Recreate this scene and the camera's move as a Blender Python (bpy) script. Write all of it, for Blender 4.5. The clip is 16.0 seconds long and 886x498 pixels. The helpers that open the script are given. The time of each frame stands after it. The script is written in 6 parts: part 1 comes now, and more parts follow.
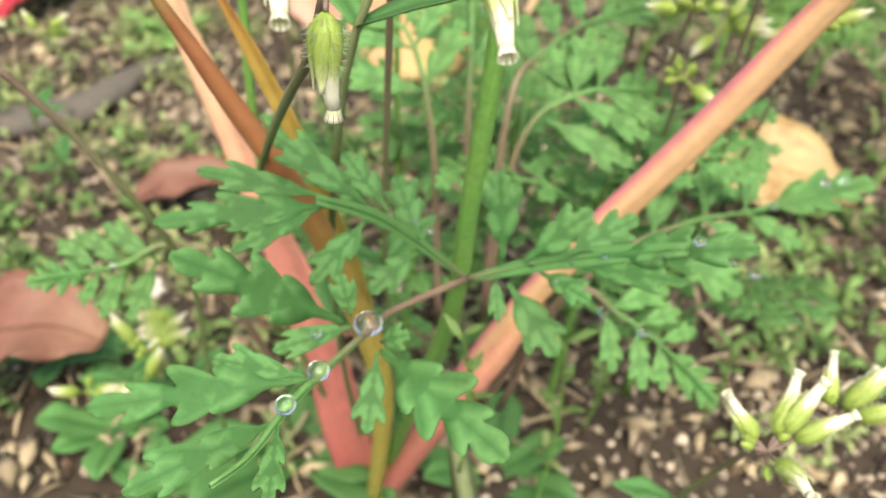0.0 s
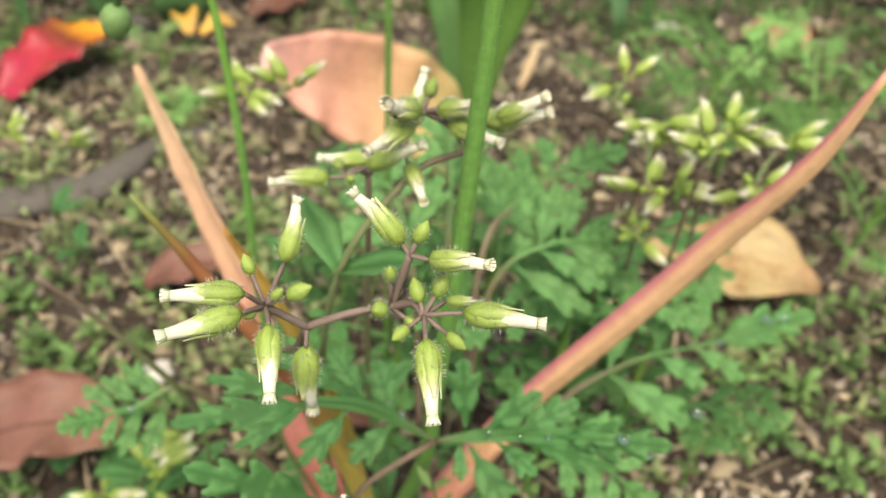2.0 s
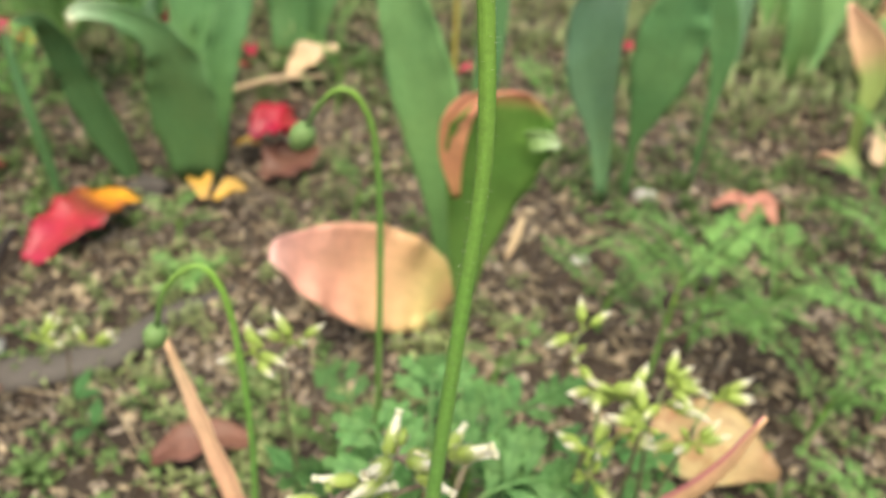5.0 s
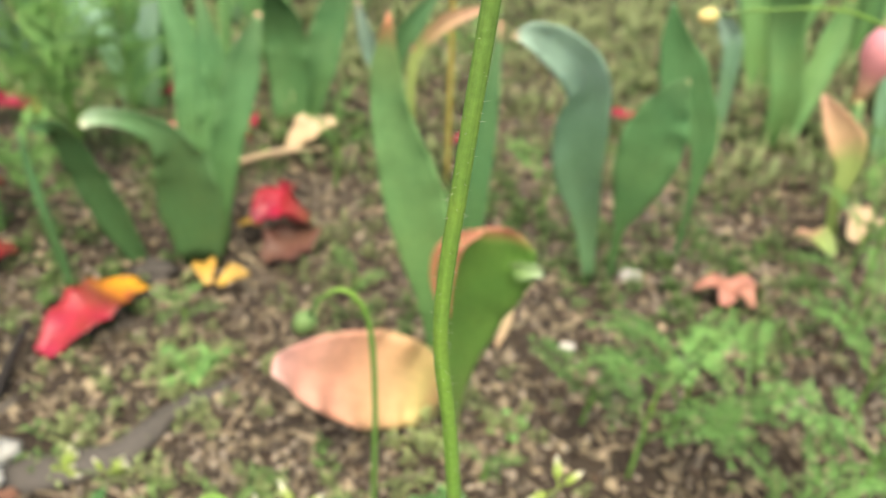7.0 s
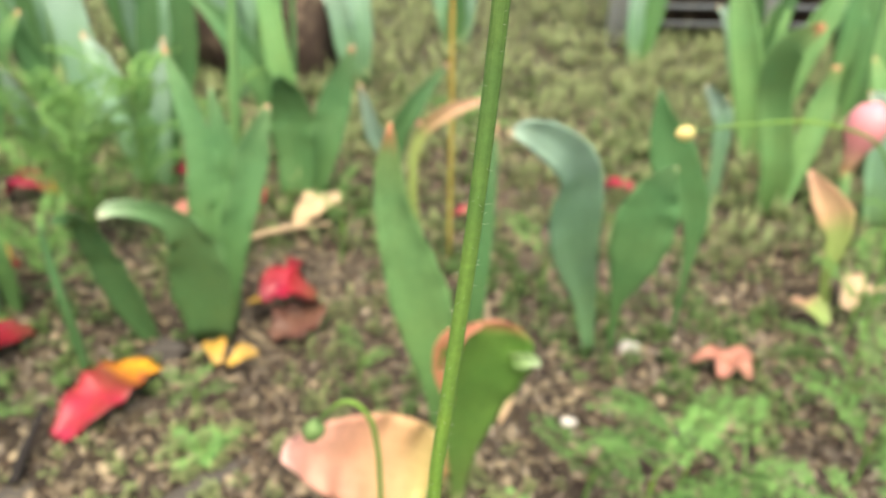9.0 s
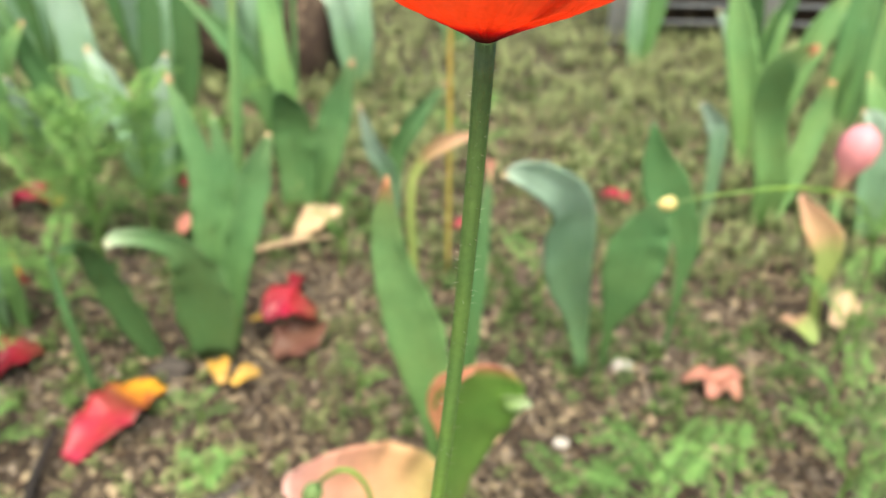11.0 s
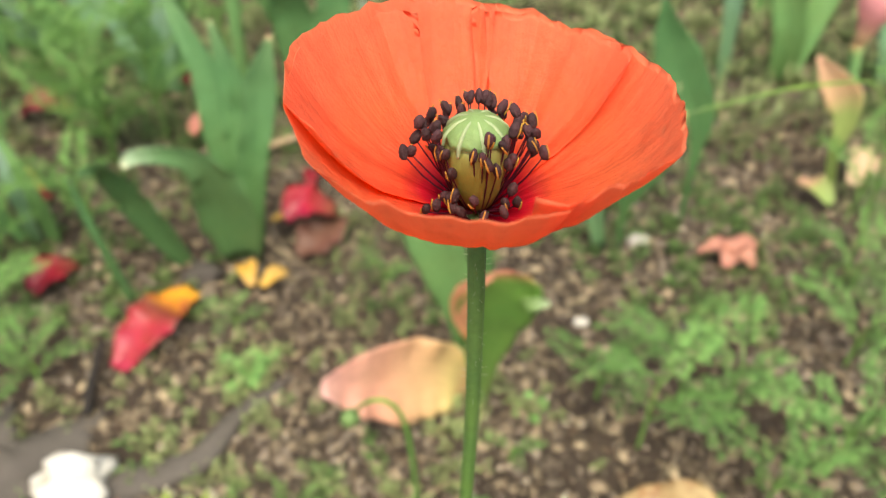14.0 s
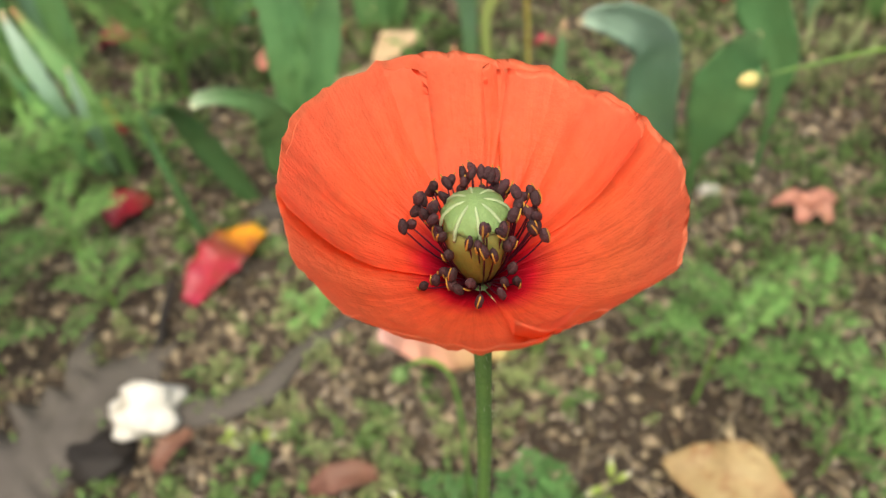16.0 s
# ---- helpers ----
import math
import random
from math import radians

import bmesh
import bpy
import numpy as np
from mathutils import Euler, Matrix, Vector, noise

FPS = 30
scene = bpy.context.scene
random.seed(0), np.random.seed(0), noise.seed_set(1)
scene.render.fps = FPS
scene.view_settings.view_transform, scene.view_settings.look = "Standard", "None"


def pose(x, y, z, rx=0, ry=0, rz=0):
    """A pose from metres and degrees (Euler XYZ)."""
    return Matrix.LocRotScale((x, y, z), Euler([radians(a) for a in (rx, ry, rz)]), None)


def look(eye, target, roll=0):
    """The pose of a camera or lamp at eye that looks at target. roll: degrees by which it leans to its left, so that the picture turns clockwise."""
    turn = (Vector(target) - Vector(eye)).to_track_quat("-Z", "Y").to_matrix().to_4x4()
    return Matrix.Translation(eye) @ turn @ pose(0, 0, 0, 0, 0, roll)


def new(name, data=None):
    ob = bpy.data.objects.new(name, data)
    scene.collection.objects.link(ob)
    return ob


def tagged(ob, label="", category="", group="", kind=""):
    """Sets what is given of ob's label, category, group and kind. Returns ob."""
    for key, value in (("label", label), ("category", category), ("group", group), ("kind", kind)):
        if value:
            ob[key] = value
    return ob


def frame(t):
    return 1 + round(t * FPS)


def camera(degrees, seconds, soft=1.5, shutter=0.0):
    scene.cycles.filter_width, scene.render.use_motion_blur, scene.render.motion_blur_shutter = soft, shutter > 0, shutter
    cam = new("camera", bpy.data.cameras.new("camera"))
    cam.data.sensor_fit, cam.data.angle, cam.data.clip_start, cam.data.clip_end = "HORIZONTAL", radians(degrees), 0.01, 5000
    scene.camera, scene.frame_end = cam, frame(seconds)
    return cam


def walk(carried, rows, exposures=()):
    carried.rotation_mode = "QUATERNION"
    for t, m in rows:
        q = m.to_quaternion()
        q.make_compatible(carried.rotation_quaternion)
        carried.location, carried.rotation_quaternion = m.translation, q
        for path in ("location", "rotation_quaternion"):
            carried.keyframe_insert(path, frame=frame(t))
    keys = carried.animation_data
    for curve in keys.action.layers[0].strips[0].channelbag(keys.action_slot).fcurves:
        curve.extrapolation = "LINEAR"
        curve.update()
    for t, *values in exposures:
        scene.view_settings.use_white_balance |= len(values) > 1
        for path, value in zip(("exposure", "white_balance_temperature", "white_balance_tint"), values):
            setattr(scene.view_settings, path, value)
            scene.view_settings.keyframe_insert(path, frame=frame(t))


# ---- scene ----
from mathutils.geometry import delaunay_2d_cdt

cam = camera(60.0, 16.0, soft=1.25)
PATH = [
    (0, (0.036, 0.033, 0.179), (0.032, 1.503, -1.177), 1.8),
    (0.5, (0.038, 0.035, 0.191), (0.016, 1.484, -1.188), 2.2),
    (1, (0.0384, 0.036, 0.199), (0.0224, 1.497, -1.167), 2.3),
    (1.5, (0.0385, 0.037, 0.204), (0.0215, 1.51, -1.148), 2.3),
    (2, (0.0404, 0.037, 0.212), (0.0244, 1.528, -1.121), 2.1),
    (2.5, (0.043, 0.038, 0.219), (0.021, 1.545, -1.095), 2.0),
    (3, (0.043, 0.041, 0.229), (0.023, 1.572, -1.057), 2.1),
    (3.5, (0.044, 0.041, 0.237), (0.024, 1.602, -1.012), 2.1),
    (4, (0.043, 0.039, 0.242), (0.022, 1.625, -0.976), 2.5),
    (4.5, (0.044, 0.038, 0.249), (0.015, 1.655, -0.927), 2.7),
    (5, (0.0438, 0.038, 0.259), (0.0148, 1.682, -0.88), 2.9),
    (7.5, (0.0442, 0.047, 0.319), (0.0192, 1.718, -0.78), 2.9),
    (8, (0.0432, 0.047, 0.325), (0.0162, 1.741, -0.737), 2.7),
    (8.5, (0.0447, 0.047, 0.334), (0.0102, 1.752, -0.712), 2.1),
    (9, (0.0454, 0.042, 0.336), (-0.0006, 1.77, -0.671), 1.7),
    (11.5, (0.048, 0.048, 0.377), (-0.001, 1.719, -0.722), 1.8),
    (12, (0.046, 0.049, 0.382), (0.004, 1.68, -0.774), 1.9),
    (12.5, (0.049, 0.052, 0.386), (0.006, 1.649, -0.817), 1.6),
    (13, (0.047, 0.055, 0.389), (0.002, 1.609, -0.869), 0.7),
    (13.5, (0.048, 0.057, 0.395), (-0.013, 1.566, -0.916), -1.0),
    (14, (0.049, 0.059, 0.395), (-0.042, 1.522, -0.966), -3.4),
    (14.5, (0.049, 0.064, 0.396), (-0.071, 1.477, -1.015), -4.9),
    (15, (0.051, 0.067, 0.399), (-0.097, 1.426, -1.062), -6.2),
    (15.5, (0.053, 0.068, 0.402), (-0.142, 1.383, -1.092), -7.2),
    (16, (0.055, 0.069, 0.403), (-0.215, 1.372, -1.066), -7.5),
]
walk(cam, [(t, look(eye, target, roll)) for t, eye, target, roll in PATH],
     exposures=((0, 1.33, 7300, 4), (2, 0.98, 7300, 4), (5, 1.0, 7300, 4), (9, 1.28, 7350, 4), (12.5, 1.28, 7350, 4), (14.5, 0.92, 7400, 4), (16, 0.75, 7400, 4)))
# a small close-range lens: sharp about seven centimetres off
cam.data.dof.use_dof = True
cam.data.dof.focus_distance = 0.065
cam.data.dof.aperture_fstop = 34.0

# ---- light ----
world = bpy.data.worlds.new("sky")
scene.world = world
world.use_nodes = True
wn = world.node_tree.nodes
sky = wn.new("ShaderNodeTexSky")
sky.sky_type = "NISHITA"
sky.sun_disc = False
sky.sun_elevation, sky.sun_rotation = radians(64), radians(205)
sky.dust_density, sky.ozone_density = 4.0, 0.6
wn["Background"].inputs["Strength"].default_value = 0.115
world.node_tree.links.new(sky.outputs[0], wn["Background"].inputs["Color"])
sun = new("sun", bpy.data.lights.new("sun", "SUN"))
sun.data.energy, sun.data.angle, sun.data.color = 2.15, radians(36), (1.0, 0.96, 0.9)
sun.matrix_world = look((0.32, -0.7, 1.6), (0, 0, 0))

# ---- materials ----


def node(nt, kind, **values):
    n = nt.nodes.new(kind)
    for key, value in values.items():
        n.inputs[key].default_value = value
    return n


def ramp_node(nt, stops):
    n = nt.nodes.new("ShaderNodeValToRGB")
    els = n.color_ramp.elements
    while len(els) < len(stops):
        els.new(0.5)
    for e, (p, c) in zip(els, stops):
        e.position, e.color = p, (*c, 1)
    return n


def surf(name, stops, grain=400.0, var=0.25, rough=0.5, trans=0.0, bump=0.15, stripe=0.0, rnd=0.12, island=0.0,
         vein=None, spec=0.4, stain=None, hue=0.02, fan=0.0, across=False):
    """A layered natural surface: colour along the part (or across it), two scales of mottling, stripes along the blade, bump, light passing through."""
    m = bpy.data.materials.new(name)
    m.use_nodes = True
    nt = m.node_tree
    out, bsdf = nt.nodes["Material Output"], nt.nodes["Principled BSDF"]
    link = nt.links.new
    co = nt.nodes.new("ShaderNodeTexCoord")
    uv = nt.nodes.new("ShaderNodeSeparateXYZ")
    link(co.outputs["UV"], uv.inputs[0])
    fine = node(nt, "ShaderNodeTexNoise", Scale=grain, Detail=4.0, Roughness=0.65)
    coarse = node(nt, "ShaderNodeTexNoise", Scale=grain * 0.13, Detail=3.0)
    link(co.outputs["Object"], fine.inputs["Vector"])
    link(co.outputs["Object"], coarse.inputs["Vector"])
    if len(stops) > 1:
        # ragged colour borders
        wob = node(nt, "ShaderNodeMath")
        wob.operation = "MULTIPLY_ADD"
        link(coarse.outputs[0], wob.inputs[0])
        wob.inputs[1].default_value = 0.22
        shift = node(nt, "ShaderNodeMath")
        shift.operation = "SUBTRACT"
        link(uv.outputs[1 if across else 0], shift.inputs[0])
        shift.inputs[1].default_value = 0.11
        link(shift.outputs[0], wob.inputs[2])
        r = ramp_node(nt, stops)
        link(wob.outputs[0], r.inputs[0])
        colour = r.outputs[0]
    else:
        rgb = nt.nodes.new("ShaderNodeRGB")
        rgb.outputs[0].default_value = (*stops[0][1], 1)
        colour = rgb.outputs[0]
    height = fine.outputs[0]
    if stripe:
        mp = node(nt, "ShaderNodeMapping")
        link(co.outputs["UV"], mp.inputs["Vector"])
        mp.inputs["Scale"].default_value = (fan if fan else 1.5, stripe, 1)
        st = node(nt, "ShaderNodeTexNoise", Scale=1.0, Detail=3.0, Roughness=0.6)
        link(mp.outputs[0], st.inputs["Vector"])
        mul = node(nt, "ShaderNodeMath")
        mul.operation = "MULTIPLY_ADD"
        link(st.outputs[0], mul.inputs[0])
        mul.inputs[1].default_value = 1.4
        link(fine.outputs[0], mul.inputs[2])
        height = mul.outputs[0]
    if stain:
        mix = node(nt, "ShaderNodeMix")
        mix.data_type = "RGBA"
        sr = ramp_node(nt, [(0.5, (0, 0, 0)), (0.66, (1, 1, 1))])
        big = node(nt, "ShaderNodeTexNoise", Scale=grain * 0.3, Detail=5.0, Roughness=0.7)
        link(co.outputs["Object"], big.inputs["Vector"])
        link(big.outputs[0], sr.inputs[0])
        link(sr.outputs[0], mix.inputs["Factor"])
        link(colour, mix.inputs[6])
        mix.inputs[7].default_value = (*stain, 1)
        colour = mix.outputs[2]
    if vein:
        at = nt.nodes.new("ShaderNodeAttribute")
        at.attribute_name = "vein"
        mix = node(nt, "ShaderNodeMix")
        mix.data_type = "RGBA"
        link(at.outputs["Fac"], mix.inputs["Factor"])
        link(colour, mix.inputs[6])
        mix.inputs[7].default_value = (*vein, 1)
        colour = mix.outputs[2]
    hsv = nt.nodes.new("ShaderNodeHueSaturation")
    link(colour, hsv.inputs["Color"])
    # value: two scales of mottling and the piece's own shade
    acc = node(nt, "ShaderNodeMath")
    acc.operation = "MULTIPLY_ADD"
    link(fine.outputs[0], acc.inputs[0])
    acc.inputs[1].default_value, acc.inputs[2].default_value = var * 1.6, 1.0 - var * 1.6
    acc2 = node(nt, "ShaderNodeMath")
    acc2.operation = "MULTIPLY_ADD"
    link(height if stripe else coarse.outputs[0], acc2.inputs[0])
    acc2.inputs[1].default_value = var * 1.6
    link(acc.outputs[0], acc2.inputs[2])
    info = nt.nodes.new("ShaderNodeNewGeometry" if island else "ShaderNodeObjectInfo")
    own = node(nt, "ShaderNodeMapRange")
    amount = island if island else rnd
    own.inputs["To Min"].default_value, own.inputs["To Max"].default_value = 1 - amount, 1 + amount
    link(info.outputs["Random Per Island" if island else "Random"], own.inputs["Value"])
    prod = node(nt, "ShaderNodeMath")
    prod.operation = "MULTIPLY"
    link(acc2.outputs[0], prod.inputs[0])
    link(own.outputs[0], prod.inputs[1])
    link(prod.outputs[0], hsv.inputs["Value"])
    hm = node(nt, "ShaderNodeMapRange")
    hm.inputs["To Min"].default_value, hm.inputs["To Max"].default_value = 0.5 - hue, 0.5 + hue
    link(coarse.outputs[0], hm.inputs["Value"])
    link(hm.outputs[0], hsv.inputs["Hue"])
    link(hsv.outputs[0], bsdf.inputs["Base Color"])
    bsdf.inputs["Roughness"].default_value = rough
    bsdf.inputs["Specular IOR Level"].default_value = spec
    b = node(nt, "ShaderNodeBump", Strength=bump, Distance=0.0006)
    link(height, b.inputs["Height"])
    link(b.outputs[0], bsdf.inputs["Normal"])
    if trans:
        tr = nt.nodes.new("ShaderNodeBsdfTranslucent")
        link(hsv.outputs[0], tr.inputs["Color"])
        link(b.outputs[0], tr.inputs["Normal"])
        mx = node(nt, "ShaderNodeMixShader", Fac=trans)
        link(bsdf.outputs[0], mx.inputs[1])
        link(tr.outputs[0], mx.inputs[2])
        link(mx.outputs[0], out.inputs["Surface"])
    return m


M_SOIL = surf("soil", [(0, (0.042, 0.03, 0.021))], grain=260, var=0.5, rough=0.95, bump=0.9, stain=(0.025, 0.018, 0.013), hue=0.01)
M_GRAVEL = surf("gravel", [(0, (0.31, 0.255, 0.2))], grain=700, var=0.4, rough=0.85, bump=0.4, island=0.95, hue=0.03)
M_PEBBLE = surf("pebble", [(0, (0.27, 0.22, 0.17))], grain=700, var=0.35, rough=0.85, bump=0.4, rnd=0.75, hue=0.03)
M_CRUMB = surf("soil_crumb", [(0, (0.075, 0.05, 0.033))], grain=600, var=0.4, rough=0.95, bump=0.6, island=0.6)
M_WEED = surf("weed", [(0, (0.15, 0.25, 0.075))], grain=500, var=0.25, rough=0.55, trans=0.3, island=0.4, hue=0.03)
M_MOSS = surf("pale_weed", [(0, (0.3, 0.36, 0.15))], grain=500, var=0.25, rough=0.6, trans=0.3, island=0.4, hue=0.03)
M_GRASS = surf("grass", [(0, (0.36, 0.42, 0.2))], grain=300, var=0.3, rough=0.6, trans=0.3, island=0.4, hue=0.03)
M_STRAW = surf("straw", [(0, (0.34, 0.265, 0.175))], grain=500, var=0.35, rough=0.8, island=0.55, hue=0.02)
M_POPPY_LEAF = surf("poppy_leaf", [(0, (0.095, 0.225, 0.072))], grain=900, var=0.25, rough=0.62, trans=0.22, bump=0.2, vein=(0.045, 0.13, 0.035), rnd=0.14, spec=0.22)
M_ROSETTE = surf("rosette_leaf", [(0, (0.135, 0.29, 0.09))], grain=900, var=0.25, rough=0.58, trans=0.25, bump=0.2, vein=(0.08, 0.19, 0.055), rnd=0.22, spec=0.25)
M_BACK_LEAF = surf("herb_leaf", [(0, (0.21, 0.4, 0.115))], grain=700, var=0.25, rough=0.55, trans=0.25, bump=0.2, vein=(0.14, 0.28, 0.1), rnd=0.25, spec=0.35)
M_POPPY_STEM = surf("poppy_stem", [(0, (0.13, 0.26, 0.06)), (0.35, (0.12, 0.25, 0.055)), (0.62, (0.17, 0.3, 0.05)), (0.85, (0.11, 0.2, 0.05)), (1, (0.08, 0.14, 0.045))], grain=900, var=0.3, rough=0.5, bump=0.3, stripe=9, trans=0.1)
M_HAIR = surf("hair", [(0, (0.6, 0.62, 0.5))], rough=0.4, trans=0.4)
M_STALK = surf("purplish_stalk", [(0, (0.13, 0.2, 0.065)), (0.65, (0.16, 0.18, 0.08)), (0.9, (0.18, 0.13, 0.09)), (1, (0.17, 0.115, 0.09))], grain=900, var=0.3, rough=0.6, bump=0.3)
M_BRANCH = surf("purple_branch", [(0, (0.17, 0.12, 0.1))], grain=900, var=0.3, rough=0.6, bump=0.3)
M_PETIOLE = surf("petiole", [(0, (0.2, 0.13, 0.1)), (0.35, (0.17, 0.14, 0.08)), (0.55, (0.1, 0.21, 0.06)), (1, (0.09, 0.21, 0.06))], grain=900, var=0.3, rough=0.5, bump=0.3)
M_PETIOLE_GREEN = surf("green_petiole", [(0, (0.13, 0.13, 0.07)), (0.3, (0.075, 0.17, 0.05)), (1, (0.07, 0.19, 0.05))], grain=900, var=0.3, rough=0.55, bump=0.3)
M_PETAL = surf("poppy_petal", [(0, (0.1, 0.0, 0.01)), (0.12, (0.4, 0.0, 0.025)), (0.24, (0.68, 0.015, 0.04)), (0.38, (0.84, 0.142, 0.062)), (0.72, (0.87, 0.23, 0.1)), (1, (0.89, 0.29, 0.155))],
               grain=650, var=0.13, rough=0.42, trans=0.66, bump=0.42, stripe=16, fan=2.2, rnd=0.03, spec=0.3, hue=0.006)
M_FILAMENT = surf("filament", [(0, (0.06, 0.005, 0.015))], rough=0.4)
M_ANTHER = surf("anther", [(0, (0.05, 0.018, 0.022))], grain=2500, var=0.4, rough=0.7, bump=0.6, rnd=0.4)
M_POLLEN = surf("pollen", [(0, (0.45, 0.24, 0.04))], grain=2500, var=0.4, rough=0.8, bump=0.6)
M_POD = surf("pod", [(0, (0.13, 0.11, 0.02)), (0.6, (0.17, 0.17, 0.035)), (1, (0.26, 0.32, 0.11))], grain=900, var=0.25, rough=0.4, bump=0.2, stripe=14, trans=0.1)
M_STIGMA = surf("stigma", [(0, (0.16, 0.245, 0.085))], grain=1500, var=0.25, rough=0.6, bump=0.4)
M_RAY = surf("stigma_ray", [(0, (0.3, 0.37, 0.2))], grain=1500, var=0.25, rough=0.7, bump=0.4)
M_SEPAL = surf("calyx", [(0, (0.22, 0.31, 0.055)), (0.55, (0.28, 0.36, 0.085)), (0.8, (0.45, 0.49, 0.22)), (1, (0.66, 0.64, 0.46))], grain=1500, var=0.2, rough=0.5, trans=0.25, stripe=5)
M_CALYX = surf("green_calyx", [(0, (0.2, 0.29, 0.05)), (1, (0.27, 0.34, 0.08))], grain=1500, var=0.2, rough=0.5, trans=0.2, stripe=5)
M_TUBE = surf("capsule_tube", [(0, (0.5, 0.55, 0.3)), (0.45, (0.72, 0.7, 0.55)), (1, (0.76, 0.72, 0.6))], grain=1500, var=0.12, rough=0.45, trans=0.35, stripe=12)
M_TULIP = surf("tulip_leaf", [(0, (0.1, 0.21, 0.07)), (0.75, (0.1, 0.22, 0.09)), (0.97, (0.15, 0.27, 0.12)), (1, (0.4, 0.25, 0.15))], grain=260, var=0.18, rough=0.45, trans=0.2, stripe=26, rnd=0.25)
# grey-green blade; the ramp's pale upper half paints in the sky's sheen
M_TULIP_GREY = surf("glaucous_leaf_sheen", [(0, (0.15, 0.28, 0.12)), (0.38, (0.2, 0.36, 0.22)), (0.6, (0.3, 0.46, 0.34)), (0.93, (0.42, 0.56, 0.45)), (1, (0.5, 0.36, 0.22))], grain=260, var=0.15, rough=0.45, trans=0.15, stripe=26, rnd=0.15)
M_TULIP_TIP = surf("pale_tipped_leaf", [(0, (0.1, 0.2, 0.07)), (0.7, (0.11, 0.22, 0.09)), (0.9, (0.28, 0.38, 0.24)), (1, (0.6, 0.62, 0.42))], grain=260, var=0.18, rough=0.45, trans=0.15, stripe=26)
M_TULIP_DARK = surf("dark_leaf", [(0, (0.08, 0.17, 0.06)), (1, (0.07, 0.16, 0.06))], grain=260, var=0.18, rough=0.5, trans=0.12, stripe=26, rnd=0.15)
M_TULIP_LIME = surf("bright_leaf", [(0, (0.16, 0.31, 0.1)), (0.8, (0.2, 0.38, 0.15)), (0.93, (0.28, 0.42, 0.16)), (1, (0.55, 0.25, 0.14))], grain=260, var=0.18, rough=0.45, trans=0.2, stripe=26, rnd=0.12)
M_CURL = surf("turning_leaf", [(0, (0.2, 0.3, 0.09)), (0.35, (0.16, 0.31, 0.07)), (0.84, (0.17, 0.34, 0.07)), (0.93, (0.36, 0.22, 0.09)), (1, (0.5, 0.17, 0.12))], grain=260, var=0.18, rough=0.4, trans=0.2, stripe=26)
M_PALE_TIP = surf("pale_leaf_tip", [(0, (0.2, 0.34, 0.1)), (0.5, (0.32, 0.46, 0.2)), (1, (0.5, 0.6, 0.38))], grain=260, var=0.15, rough=0.45, trans=0.2, stripe=16)
M_PEACH = surf("peach_leaf", [(0, (0.5, 0.28, 0.15)), (0.15, (0.52, 0.42, 0.17)), (0.32, (0.6, 0.39, 0.2)), (0.62, (0.62, 0.32, 0.22)), (0.85, (0.66, 0.34, 0.27)), (1, (0.7, 0.43, 0.38))], grain=260, var=0.22, rough=0.4, trans=0.2, stripe=20)
M_PEACH_RIM = surf("peach_rim", [(0, (0.6, 0.3, 0.14)), (1, (0.7, 0.33, 0.2))], grain=260, var=0.16, rough=0.4, trans=0.2, stripe=16)
M_HUSK = surf("withered_leaf", [(0, (0.36, 0.1, 0.09)), (0.38, (0.5, 0.2, 0.16)), (0.6, (0.52, 0.31, 0.2)), (0.9, (0.44, 0.3, 0.19)), (1, (0.4, 0.25, 0.15))], grain=300, var=0.22, rough=0.5, trans=0.15, stripe=18)
M_FOLD = surf("folded_leaf", [(0, (0.38, 0.12, 0.14)), (0.13, (0.4, 0.15, 0.15)), (0.27, (0.47, 0.27, 0.16)), (0.8, (0.52, 0.33, 0.18)), (1, (0.48, 0.26, 0.14))], across=True, grain=300, var=0.22, rough=0.45, trans=0.12, stripe=14)
M_SHEATH = surf("leaf_sheath", [(0, (0.3, 0.09, 0.08)), (0.6, (0.44, 0.17, 0.13)), (1, (0.5, 0.26, 0.15))], grain=300, var=0.22, rough=0.45, stripe=10)
M_BROWN = surf("brown_leaf", [(0, (0.3, 0.27, 0.06)), (0.4, (0.3, 0.22, 0.05)), (0.62, (0.25, 0.1, 0.045)), (0.9, (0.18, 0.065, 0.03)), (1, (0.13, 0.15, 0.04))], grain=300, var=0.25, rough=0.45, stripe=12)
M_YELLOW = surf("yellow_leaf", [(0, (0.34, 0.3, 0.07)), (0.7, (0.42, 0.28, 0.07)), (1, (0.33, 0.16, 0.05))], grain=300, var=0.25, rough=0.45, stripe=12, trans=0.15)
M_RED = surf("red_petal", [(0, (0.26, 0.018, 0.045)), (0.48, (0.28, 0.018, 0.04)), (0.66, (0.13, 0.03, 0.015)), (0.8, (0.5, 0.2, 0.02)), (1, (0.62, 0.36, 0.03))], grain=260, var=0.3, rough=0.4, trans=0.2, stripe=14, rnd=0.15, stain=(0.2, 0.03, 0.03))
M_REDDER = surf("crimson_petal", [(0, (0.15, 0.01, 0.022)), (0.55, (0.3, 0.013, 0.032)), (1, (0.17, 0.045, 0.03))], grain=260, var=0.32, rough=0.4, trans=0.2, stripe=14, rnd=0.2)
M_GOLD = surf("yellow_petal", [(0, (0.5, 0.31, 0.05)), (1, (0.42, 0.26, 0.08))], grain=260, var=0.22, rough=0.45, trans=0.2, stripe=14, rnd=0.2)
M_PINK = surf("pink_petal", [(0, (0.4, 0.17, 0.12)), (1, (0.46, 0.21, 0.16))], grain=260, var=0.22, rough=0.5, trans=0.2, stripe=14, rnd=0.15)
